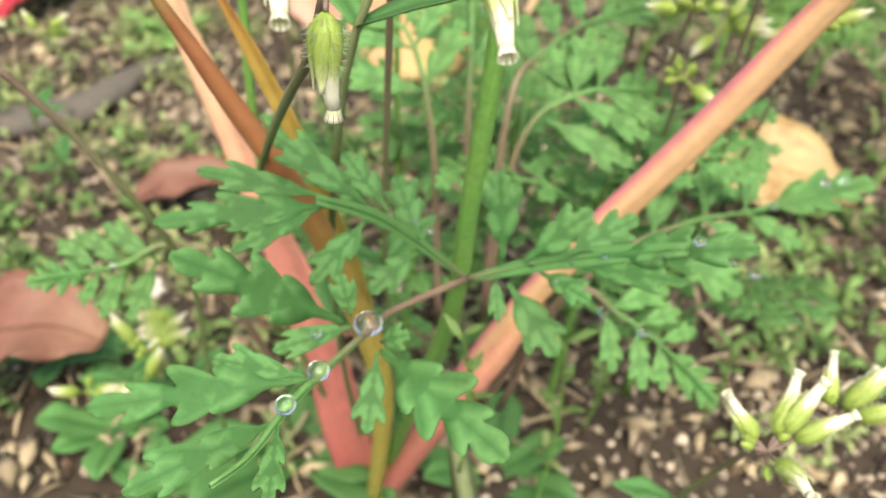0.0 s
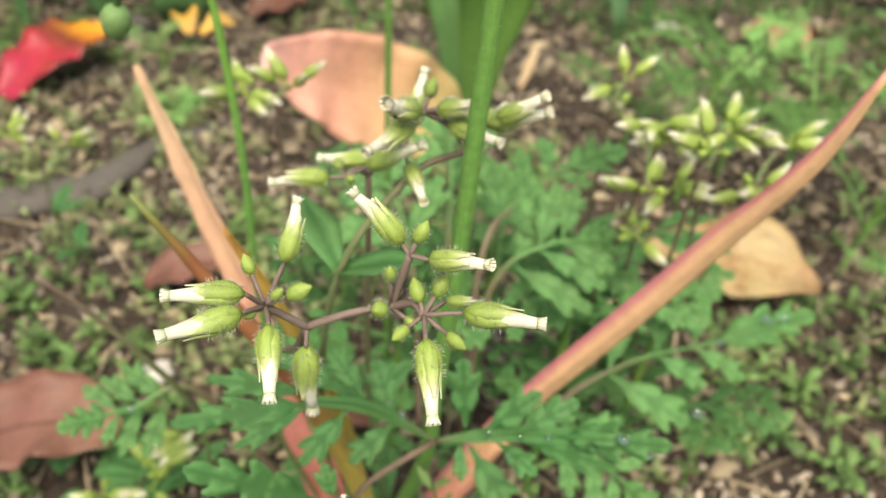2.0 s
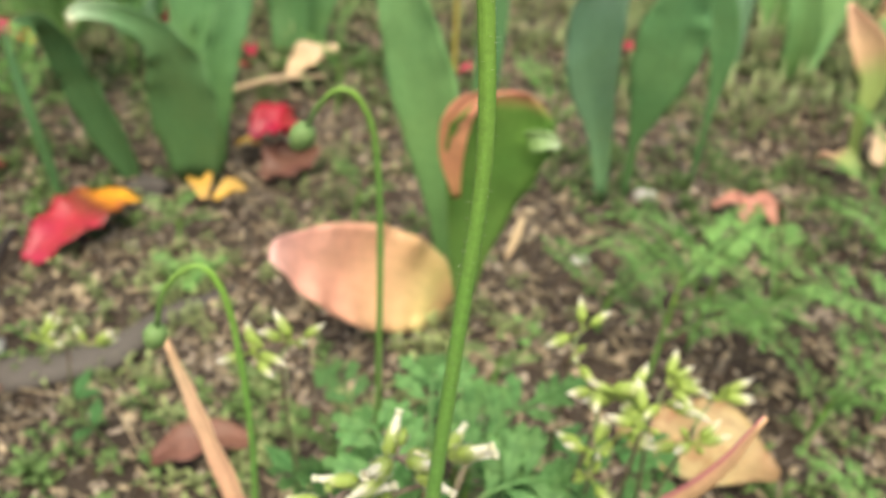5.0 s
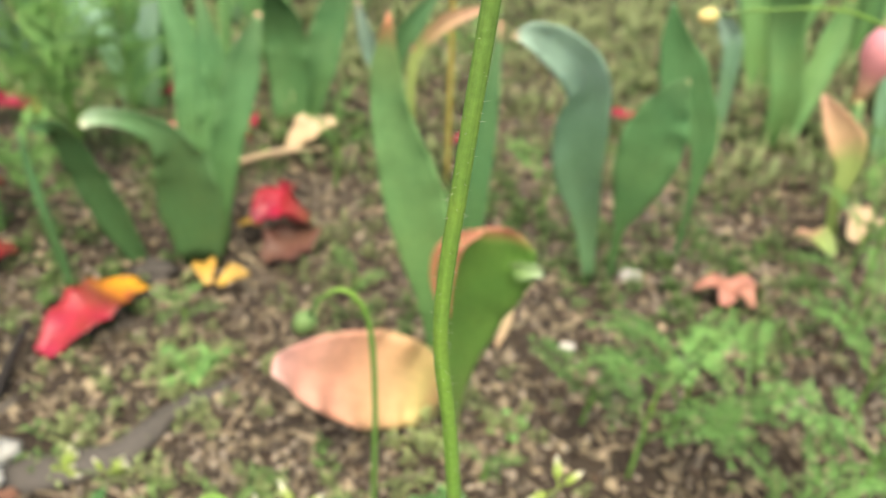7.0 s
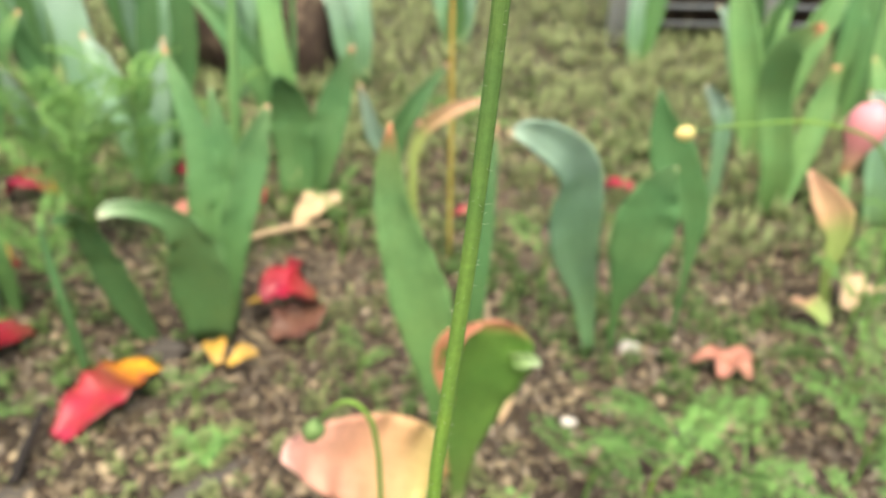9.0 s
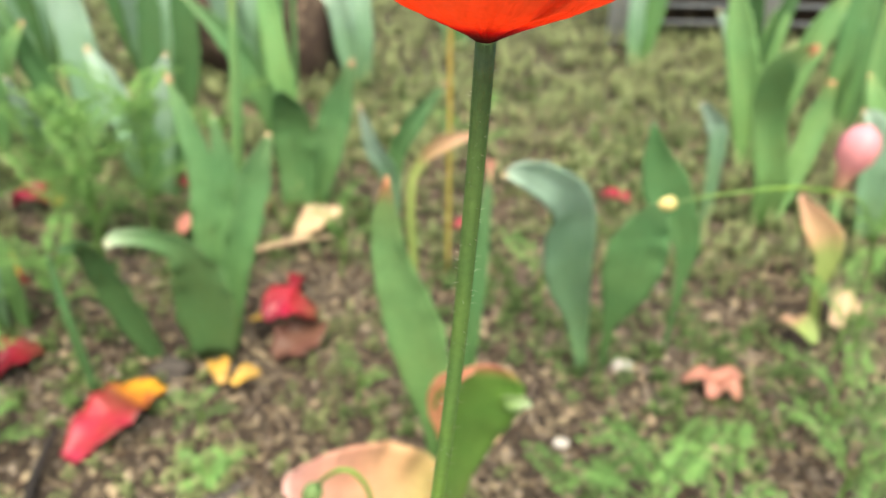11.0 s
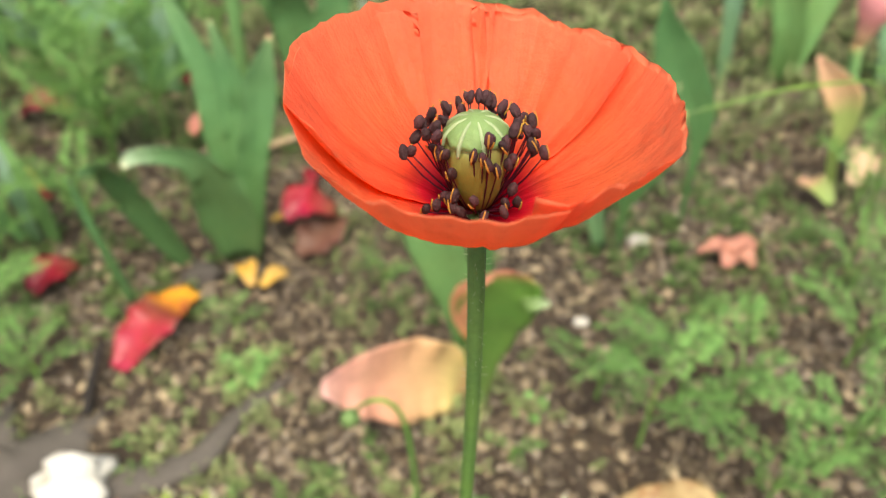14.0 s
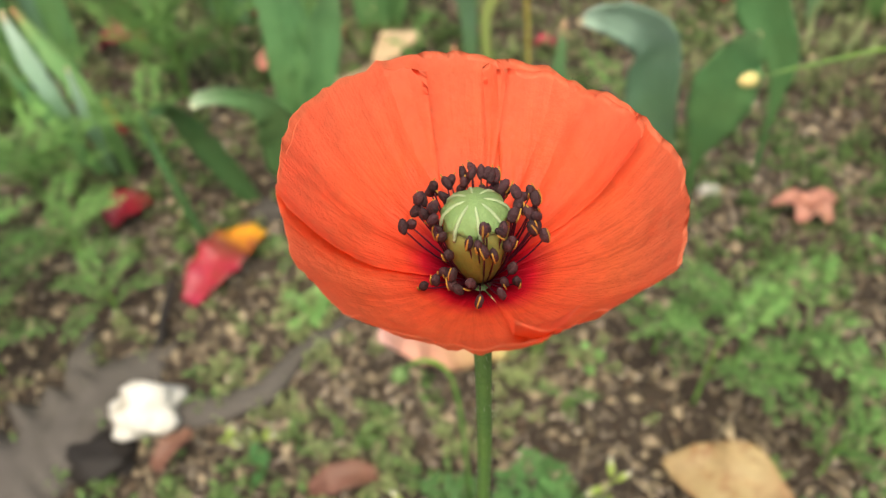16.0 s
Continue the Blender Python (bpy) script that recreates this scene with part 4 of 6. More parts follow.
tulip_leaf([(0.049, 0.34, -0.002), (0.0495, 0.335, 0.025), (0.0505, 0.33, 0.056), (0.0545, 0.324, 0.089), (0.0575, 0.318, 0.115), (0.059, 0.314, 0.132), (0.0585, 0.313, 0.1425)],
                  [0.007, 0.0085, 0.018, 0.031, 0.042, 0.041, 0.018], M_CURL,
                  "broad green tulip leaf reddening along its top edge", normal=(0.15, -1, 0.1), cup=0.25, wave=0.15, seed=6, extra=[
    ([(0.0435, 0.314, 0.094), (0.0405, 0.3112, 0.115), (0.0415, 0.31, 0.13), (0.046, 0.3095, 0.1385), (0.0555, 0.3098, 0.1435)], [0.003, 0.010, 0.0125, 0.0095, 0.003], M_PEACH_RIM, "peach-coloured rolled margin", 0.25),
    ([(0.070, 0.312, 0.123), (0.074, 0.3105, 0.1245), (0.079, 0.3105, 0.1245), (0.083, 0.311, 0.122)], [0.010, 0.0095, 0.007, 0.002], M_PALE_TIP, "pale green pointed tip", 0.3)])
tulip_leaf([(0.139, 0.48, -0.003), (0.13, 0.475, 0.049), (0.118, 0.465, 0.089), (0.1135, 0.455, 0.124), (0.1135, 0.445, 0.149), (0.104, 0.432, 0.17), (0.087, 0.42, 0.186), (0.075, 0.41, 0.193), (0.0665, 0.405, 0.1935)],
           [0.0065, 0.0153, 0.0295, 0.032, 0.024, 0.0255, 0.02, 0.0125, 0.0025], M_TULIP_GREY,
           "tulip with one bent grey-green leaf and one heart-shaped", normal=(-0.05, -1, 0.15), cup=0.3, wave=0.3, seed=7, group="tulip leaves", extra=[
    ([(0.153, 0.478, -0.002), (0.1492, 0.465, 0.049), (0.151, 0.458, 0.075), (0.153, 0.452, 0.102), (0.1545, 0.448, 0.126), (0.1572, 0.445, 0.144), (0.1602, 0.442, 0.157), (0.164, 0.44, 0.163)],
     [0.004, 0.0056, 0.0205, 0.036, 0.0382, 0.027, 0.0125, 0.003], M_TULIP, "heart-shaped leaf with a dry tip", 0.12)])
tulip_leaf([(0.203, 0.505, -0.002), (0.2015, 0.5, 0.05), (0.2015, 0.5, 0.078), (0.2, 0.5, 0.101), (0.19, 0.5, 0.123), (0.1765, 0.5, 0.146), (0.168, 0.5, 0.166), (0.163, 0.5, 0.188)],
           [0.004, 0.0045, 0.010, 0.019, 0.026, 0.032, 0.018, 0.0015], M_TULIP_DARK,
           "narrow dark green tulip leaf", normal=(0.1, -1, 0.2), cup=0.3, seed=9, group="tulip leaves")
# clump with crimson petals below
tulip_leaf([(-0.134, 0.5, -0.004), (-0.1285, 0.505, 0.056), (-0.128, 0.51, 0.097), (-0.133, 0.515, 0.136), (-0.142, 0.52, 0.168), (-0.151, 0.525, 0.197)], [0.018, 0.03, 0.031, 0.02, 0.0134, 0.0024], M_TULIP,
           "tulip with several upright and bent leaves", seed=10, group="tulip leaves", wave=0.4, extra=[
    ([(-0.128, 0.505, -0.003), (-0.118, 0.51, 0.079), (-0.117, 0.515, 0.131), (-0.121, 0.517, 0.173)], [0.02, 0.0266, 0.0195, 0.003], M_TULIP, "green narrow leaf", 0.4),
    ([(-0.168, 0.472, -0.004), (-0.176, 0.465, 0.032), (-0.183, 0.46, 0.066), (-0.186, 0.452, 0.093), (-0.188, 0.442, 0.112), (-0.196, 0.43, 0.118)], [0.0102, 0.023, 0.0239, 0.02, 0.012, 0.003], M_TULIP_DARK, "leaf bent over at the top", 0.3),
    ([(-0.128, 0.478, -0.003), (-0.1265, 0.47, 0.041), (-0.1245, 0.465, 0.071), (-0.127, 0.46, 0.093), (-0.136, 0.455, 0.108), (-0.15, 0.448, 0.118), (-0.164, 0.441, 0.1215), (-0.171, 0.437, 0.117)], [0.0255, 0.045, 0.042, 0.03, 0.017, 0.0115, 0.0095, 0.004], M_TULIP_TIP, "bent leaf with a pale tip", 0.3),
    ([(-0.125, 0.492, -0.003), (-0.115, 0.5, 0.06), (-0.102, 0.505, 0.101), (-0.094, 0.51, 0.132), (-0.083, 0.512, 0.164)], [0.0167, 0.0243, 0.0227, 0.0231, 0.004], M_TULIP, "wavy green leaf with a pale edge", 0.4)])
single("green_stalk", Geo().tube([(-0.142, 0.56, -0.003), (-0.124, 0.56, 0.115), (-0.116, 0.56, 0.198), (-0.112, 0.56, 0.25)], [0.0036, 0.0034, 0.0028], sides=8), M_TULIP_LIME, "pale green bare tulip stalk", "stalk", group="bare stalks")
# clumps further back
REAR = "tulips at the back of the bed"


def tulip_plant(leaves, label, normal=(0, -1, 0.3), seed=0.0):
    t = thing("tulip", label, "tulip", group=REAR)
    for k, (pts, wd, mat) in enumerate(leaves):
        part("leaf", Geo().strap(pts, wd, (normal[0] + 0.2 * (k % 3 - 1), normal[1], normal[2]), 0.35, 0.0, 24, 8, 0.25, 0.0012, seed=seed + k), mat, t)
    return t


tulip_plant([([(-0.372, 0.8, -0.002), (-0.388, 0.8, 0.06), (-0.404, 0.8, 0.113), (-0.425, 0.8, 0.175)], [0.02, 0.036, 0.03, 0.004], M_TULIP),
             ([(-0.39, 0.78, -0.003), (-0.394, 0.76, 0.051), (-0.398, 0.74, 0.11)], [0.02, 0.03, 0.004], M_TULIP_GREY),
             ([(-0.374, 0.82, -0.003), (-0.369, 0.84, 0.056), (-0.38, 0.85, 0.147), (-0.381, 0.85, 0.21)], [0.024, 0.04, 0.036, 0.004], M_TULIP_GREY)], "tulip with broad upright grey-green leaves", seed=20)
tulip_plant([([(-0.3, 0.85, -0.003), (-0.299, 0.85, 0.078), (-0.291, 0.85, 0.15), (-0.287, 0.85, 0.22)], [0.02, 0.03, 0.028, 0.004], M_TULIP),
             ([(-0.285, 0.86, -0.003), (-0.26, 0.85, 0.09), (-0.256, 0.85, 0.157), (-0.262, 0.85, 0.21)], [0.018, 0.03, 0.026, 0.004], M_TULIP_DARK)], "tulip with upright green leaves", seed=24)
tulip_plant([([(-0.14, 0.8, -0.003), (-0.156, 0.8, 0.057), (-0.175, 0.8, 0.104), (-0.199, 0.8, 0.142), (-0.235, 0.8, 0.178)], [0.02, 0.028, 0.03, 0.024, 0.004], M_TULIP),
             ([(-0.135, 0.81, -0.003), (-0.15, 0.82, 0.08), (-0.16, 0.83, 0.16), (-0.165, 0.83, 0.21)], [0.02, 0.028, 0.024, 0.004], M_TULIP_LIME)], "tulip with a leaning green leaf", seed=27)
tulip_plant([([(-0.113, 0.7, -0.003), (-0.114, 0.71, 0.057), (-0.116, 0.71, 0.096), (-0.123, 0.7, 0.122)], [0.03, 0.042, 0.04, 0.012], M_TULIP_DARK),
             ([(-0.104, 0.71, -0.003), (-0.09, 0.72, 0.048), (-0.076, 0.73, 0.096), (-0.06, 0.73, 0.144)], [0.022, 0.034, 0.03, 0.004], M_TULIP)], "tulip with two broad dark green leaves", seed=30)
tulip_plant([([(-0.016, 0.64, -0.003), (-0.015, 0.63, 0.073), (-0.028, 0.62, 0.107), (-0.037, 0.61, 0.148)], [0.01, 0.016, 0.016, 0.003], M_TULIP_GREY),
             ([(-0.018, 0.65, -0.003), (-0.015, 0.66, 0.076), (0.001, 0.66, 0.113), (0.028, 0.66, 0.152)], [0.01, 0.016, 0.018, 0.003], M_TULIP)], "young tulip with two narrow leaves", seed=33)
tulip_plant([([(0.02, 0.5, -0.003), (0.012, 0.5, 0.12), (0.018, 0.5, 0.152), (0.034, 0.49, 0.172), (0.055, 0.48, 0.184)], [0.005, 0.006, 0.0075, 0.0105, 0.003], M_ORANGE)], "tulip leaf yellowing and bent over", seed=36)
tulip_plant([([(0.366, 0.85, -0.003), (0.344, 0.85, 0.084), (0.322, 0.85, 0.154), (0.306, 0.85, 0.21)], [0.026, 0.036, 0.03, 0.004], M_TULIP_LIME),
             ([(0.38, 0.86, -0.003), (0.39, 0.86, 0.084), (0.41, 0.86, 0.154), (0.43, 0.86, 0.2)], [0.02, 0.03, 0.03, 0.004], M_TULIP_LIME)], "tall bright green tulip with upright leaves", seed=38)
tulip_plant([([(0.335, 0.71, -0.003), (0.332, 0.7, 0.052), (0.314, 0.7, 0.116), (0.306, 0.68, 0.166), (0.322, 0.66, 0.193)], [0.02, 0.03, 0.03, 0.028, 0.006], M_TULIP_LIME),
             ([(0.35, 0.72, -0.003), (0.37, 0.74, 0.06), (0.38, 0.75, 0.1), (0.383, 0.75, 0.136)], [0.014, 0.026, 0.026, 0.008], M_TULIP_LIME)], "tulip with a bent green leaf, brown at its tip", seed=40)
tulip_plant([([(0.331, 0.548, -0.004), (0.322, 0.545, 0.036), (0.3215, 0.545, 0.066), (0.315, 0.545, 0.084), (0.302, 0.545, 0.101), (0.288, 0.545, 0.119)], [0.007, 0.0078, 0.0168, 0.0264, 0.0196, 0.0035], M_ORANGE)], "orange withering tulip leaf standing up", seed=43)
tulip_plant([([(0.28, 0.7, -0.003), (0.275, 0.7, 0.088), (0.268, 0.7, 0.109), (0.25, 0.69, 0.132)], [0.008, 0.016, 0.018, 0.006], M_TULIP_GREY)], "pale green tulip leaf standing up", seed=44)
tulip_plant([([(0.485, 0.8, -0.003), (0.47, 0.8, 0.06), (0.45, 0.8, 0.132), (0.437, 0.8, 0.21)], [0.02, 0.03, 0.026, 0.004], M_TULIP_LIME)], "tall green tulip leaf standing up", seed=45)
tulip_plant([([(-0.298, 0.5, -0.003), (-0.287, 0.49, 0.063), (-0.275, 0.48, 0.118)], [0.012, 0.016, 0.003], M_TULIP_GREY),
             ([(-0.305, 0.5, -0.003), (-0.325, 0.5, 0.06), (-0.34, 0.5, 0.11)], [0.012, 0.018, 0.003], M_TULIP)], "young tulip with narrow grey-green leaves", seed=47)


tulip_plant([([(-0.2836, 0.5, -0.0126), (-0.2865, 0.505, 0.0319), (-0.2992, 0.515, 0.0712), (-0.3163, 0.525, 0.1026), (-0.3374, 0.535, 0.1323)], [0.0103, 0.0197, 0.0251, 0.0219, 0.0033], M_TULIP_LIME),
             ([(-0.3274, 0.51, -0.0161), (-0.3315, 0.52, 0.0483), (-0.3418, 0.53, 0.0895), (-0.3519, 0.54, 0.1273)], [0.0096, 0.018, 0.0191, 0.0042], M_TULIP_GREY)], "tulip with long leaning light green leaves", seed=50)
tulip_plant([([(-0.1957, 0.425, 0.0067), (-0.1956, 0.425, 0.0346), (-0.1978, 0.425, 0.0615), (-0.2028, 0.43, 0.0878), (-0.2065, 0.435, 0.1112)], [0.0041, 0.0086, 0.0083, 0.0069, 0.0018], M_TULIP_DARK)], "narrow dark leaning tulip leaf", seed=53)


def random_tulip(x, y, n, height, seed, label):
    r = random.Random(seed)
    leaves = []
    for k in range(n):
        q = r.uniform(0, 6.28)
        h = height * r.uniform(0.65, 1.1)
        d = V(math.cos(q), math.sin(q) * 0.6, 0) * h * r.uniform(0.1, 0.5)
        p = V(x, y, -0.003) + V(math.cos(q), math.sin(q), 0) * 0.008
        w = r.uniform(0.024, 0.042)
        leaves.append(([p, p + d * 0.25 + V(0, 0, h * 0.4), p + d * 0.6 + V(0, 0, h * 0.8), p + d + V(0, 0, h * r.uniform(0.85, 1.05))], [w * 0.6, w, w * 0.85, 0.004], r.choice((M_TULIP, M_TULIP_GREY, M_TULIP_LIME, M_TULIP))))
    tulip_plant(leaves, label, seed=seed)


for k, (x, y, n, h) in enumerate(((-0.46, 0.78, 4, 0.2), (-0.47, 0.62, 4, 0.18), (-0.36, 1.0, 5, 0.22), (-0.5, 1.0, 5, 0.24), (-0.22, 0.98, 4, 0.2), (-0.26, 0.72, 3, 0.15), (-0.64, 1.15, 5, 0.25), (-0.4, 0.64, 3, 0.15),
                                  (0.5, 0.95, 4, 0.22), (0.42, 1.05, 4, 0.2), (0.6, 1.1, 4, 0.22), (0.44, 0.7, 3, 0.16), (0.02, 1.25, 3, 0.16), (0.58, 0.8, 4, 0.2), (-0.1, 1.05, 3, 0.18), (0.3, 1.2, 3, 0.18))):
    random_tulip(x, y, n, h, 200 + k, "clump of upright green tulip leaves")


# ---- leafy weeds with lobed leaves ----
def herb_leaf(length, pairs, seed, narrow=0.36, arch=0.25):
    """A much-divided leaf lying along +x, its lobes paired on a thin stalk."""
    r = random.Random(seed)
    g = Geo()
    rach = [V(0, 0, 0), V(length * 0.4, r.uniform(-1, 1) * 0.05 * length, arch * length * 0.5), V(length * 0.75, r.uniform(-1, 1) * 0.08 * length, arch * length * 0.4), V(length, 0, 0)]
    c = smooth(rach, 40)
    for k in range(pairs):
        f = 0.34 + 0.56 * k / max(1, pairs - 1)
        p = c[int(40 * f)]
        t = (c[min(40, int(40 * f) + 2)] - p).normalized()
        for sgn in (1, -1):
            size = length * (0.34 - 0.17 * abs(k / max(1, pairs - 1) - 0.3)) * r.uniform(0.8, 1.15)
            d = (t * 0.75 + V(0, sgn, 0.12) * 0.75).normalized()
            g.leaflet(p, p + d * size, (0, 0, 1), size * narrow * 1.9, 2 if size > 0.008 or narrow < 0.2 else 1, 0.55, droop=0.15, cup=0.1, seed=seed + k * 2.3 + sgn, fine=0.55)
    p = c[34]
    g.leaflet(p, c[40] + (c[40] - c[38]) * 1.5, (0, 0, 1), length * 0.2, 2, 0.5, droop=0.1, seed=seed + 0.7, fine=0.6)
    g.tube(rach, [length * 0.014, length * 0.006], sides=5, n=10)
    return g


def lacy_leaf(length, pairs, seed):
    """A feathery leaf along +x: thin pinnae, each cut into narrow pointed lobes."""
    r = random.Random(seed)
    g = Geo()
    rach = [V(0, 0, 0), V(length * 0.4, r.uniform(-1, 1) * 0.06 * length, length * 0.14), V(length * 0.75, r.uniform(-1, 1) * 0.1 * length, length * 0.12), V(length, 0, 0)]
    c = smooth(rach, 40)
    for k in range(pairs + 1):
        f = 0.2 + 0.78 * k / pairs
        p = c[int(40 * f)]
        t = (c[min(40, int(40 * f) + 2)] - c[int(40 * f) - 2]).normalized()
        for sgn in (1, -1):
            size = length * (0.3 - 0.2 * abs(k / pairs - 0.35)) * r.uniform(0.75, 1.2)
            d = (t * r.uniform(0.6, 1.0) + V(0, sgn, r.uniform(-0.1, 0.3))).normalized()
            if k == pairs:
                d = (t + V(0, sgn * 0.15, 0)).normalized()
            g.chip(p, p + d * size, size * 0.14, (0, 0, 1), 0.2, 0.05)
            e = d.cross(V(0, 0, 1)).normalized()
            for h in (0.35, 0.6):
                for side in (1, -1):
                    b = p + d * size * h
                    g.chip(b, b + (d * 0.8 + e * side * 0.7 + V(0, 0, r.uniform(-0.1, 0.2))) * size * 0.4, size * 0.11, (0, 0, 1), 0.2, 0.05)
    g.tube(rach, [length * 0.014, length * 0.006], sides=5, n=8)
    return g


LEAVES = [herb_leaf(0.04, 4, s, 0.26).mesh("leaf", M_ROSETTE) for s in (1, 2, 3, 4)]
LEAVES_FINE = [lacy_leaf(0.042, 7, s).mesh("leaf", M_BACK_LEAF) for s in (5, 6, 7, 8)]


def herb(at, count, size, lift, seed, label, fine=False, leader=0.0):
    """A rosette of lobed leaves, some rising on a short stem."""
    r = random.Random(seed)
    t = thing("herb", label, "weed", group="leafy weeds")
    t.location = at
    if leader:
        part("stem", Geo().tube([(0, 0, -0.002), (0.003, 0.002, leader * 0.6), (0.004, 0.0, leader)], [0.0012, 0.0008], sides=6), M_POPPY_STEM, t)
    pool = LEAVES_FINE if fine else LEAVES
    for k in range(count):
        ob = part("leaf", pool[r.randrange(4)], None, t)
        z = leader * (0.3 + 0.7 * (k + 0.5) / count) if leader else 0.0
        yaw = k * 137.5 + r.uniform(-25, 25)
        s = size / 0.04 * r.uniform(0.75, 1.15)
        ob.matrix_local = Matrix.Translation((0.003 * z / max(leader, 0.01), 0, z)) @ pose(0, 0, 0, r.uniform(-15, 15), -lift - r.uniform(-15, 15), yaw) @ Matrix.Scale(s, 4)
    return t


POPPYISH, FEATHERY = "rosette of lobed bright green poppy leaves", "feathery bright green weed with finely cut leaves"
# under and behind the poppy
for k, (x, y, n, size, lift, lead) in enumerate((
        (0.066, 0.162, 6, 0.038, 25, 0.085), (0.025, 0.158, 5, 0.032, 25, 0.08), (0.048, 0.185, 7, 0.042, 30, 0.085),
        (0.09, 0.17, 5, 0.038, 20, 0.07), (0.02, 0.19, 7, 0.038, 35, 0.075), (0.075, 0.2, 6, 0.038, 35, 0.06), (0.045, 0.21, 7, 0.04, 35, 0.06))):
    herb((x, y, 0), n, size, lift, 60 + k, POPPYISH, leader=lead)
for k, (x, y, n, size, lift, lead) in enumerate((
        (0.14, 0.31, 10, 0.045, 30, 0.07), (0.165, 0.335, 10, 0.05, 25, 0.05), (0.12, 0.345, 8, 0.04, 25, 0.03), (0.2, 0.345, 8, 0.04, 30, 0.035), (0.24, 0.29, 11, 0.055, 30, 0.05),
        (0.2, 0.27, 9, 0.045, 30, 0.04), (0.28, 0.37, 9, 0.05, 30, 0.04), (0.3, 0.43, 9, 0.05, 25, 0.03), (0.11, 0.56, 9, 0.045, 35, 0.04), (0.33, 0.51, 8, 0.05, 40, 0.05),
        (-0.055, 0.59, 9, 0.04, 55, 0.05), (-0.12, 0.405, 8, 0.022, 30, 0.02), (-0.02, 0.44, 6, 0.026, 40, 0.03), (0.035, 0.44, 7, 0.03, 40, 0.03),
        (-0.27, 0.6, 14, 0.06, 40, 0.12), (-0.23, 0.63, 14, 0.06, 40, 0.13), (-0.31, 0.62, 14, 0.055, 40, 0.11), (-0.25, 0.57, 12, 0.055, 40, 0.1), (-0.34, 0.46, 10, 0.05, 35, 0.05), (-0.28, 0.4, 9, 0.045, 30, 0.04),
        (-0.33, 0.36, 9, 0.05, 35, 0.05), (-0.3, 0.31, 8, 0.045, 35, 0.05), (-0.36, 0.41, 9, 0.05, 40, 0.07), (-0.3, 0.45, 9, 0.05, 40, 0.07), (-0.24, 0.36, 7, 0.035, 30, 0.03), (-0.38, 0.53, 9, 0.06, 40, 0.08), (-0.25, 0.5, 8, 0.05, 45, 0.05), (0.065, 0.3, 6, 0.018, 30, 0.02), (0.07, 0.24, 6, 0.02, 30, 0.03), (0.0, 0.235, 7, 0.03, 40, 0.03),
        (0.42, 0.6, 9, 0.06, 40, 0.06), (0.05, 0.75, 9, 0.06, 50, 0.07), (-0.2, 0.75, 9, 0.06, 50, 0.07), (0.2, 0.2, 7, 0.04, 35, 0.03))):
    herb((x, y, ground_z(x, y)), n if x < -0.2 else int(n * 0.55), size, lift, 80 + k, FEATHERY, True, lead)


# lobed leaves placed singly on long stalks
def stalked_leaf(root, rachis, leaflets, label, drops=()):
    t = thing("poppy_leaf", label, "leaf", group="poppy leaves on long stalks")
    g = Geo()
    for k, (a, b, w, teeth, depth) in enumerate(leaflets):
        g.leaflet(a, b, (0.05 * (k % 3 - 1), -0.45, 0.85), w, teeth, depth, droop=0.08, seed=k + rachis[0][0] * 991)
    part("blade", g, M_ROSETTE, t)
    part("stalk", Geo().tube([root, *rachis], [0.0009, 0.0006, 0.0002], sides=7, n=24), M_PETIOLE, t, "purplish stalk")
    for p, s in drops:
        drop(p, s)


def spray(rachis, width, seed, pairs=3):
    """Leaflet list along a stalk, paired and tapering."""
    r = random.Random(seed)
    c = smooth(rachis, 30)
    side = (c[-1] - c[0]).normalized().cross(V(0, -0.45, 0.85)).normalized()
    res = []
    for k in range(pairs):
        p = c[int(30 * (0.25 + 0.55 * k / pairs))]
        ahead = (c[-1] - c[0]).normalized()
        for sgn in (1, -1):
            size = width * (0.62 - 0.1 * k) * r.uniform(0.85, 1.15)
            res.append((p, p + (side * sgn + ahead * 0.8).normalized() * size, size * 0.42, 2, 0.5))
    res.append((c[19], c[-1] + (c[-1] - c[26]) * 0.4, width * 0.36, 3, 0.5))
    return res


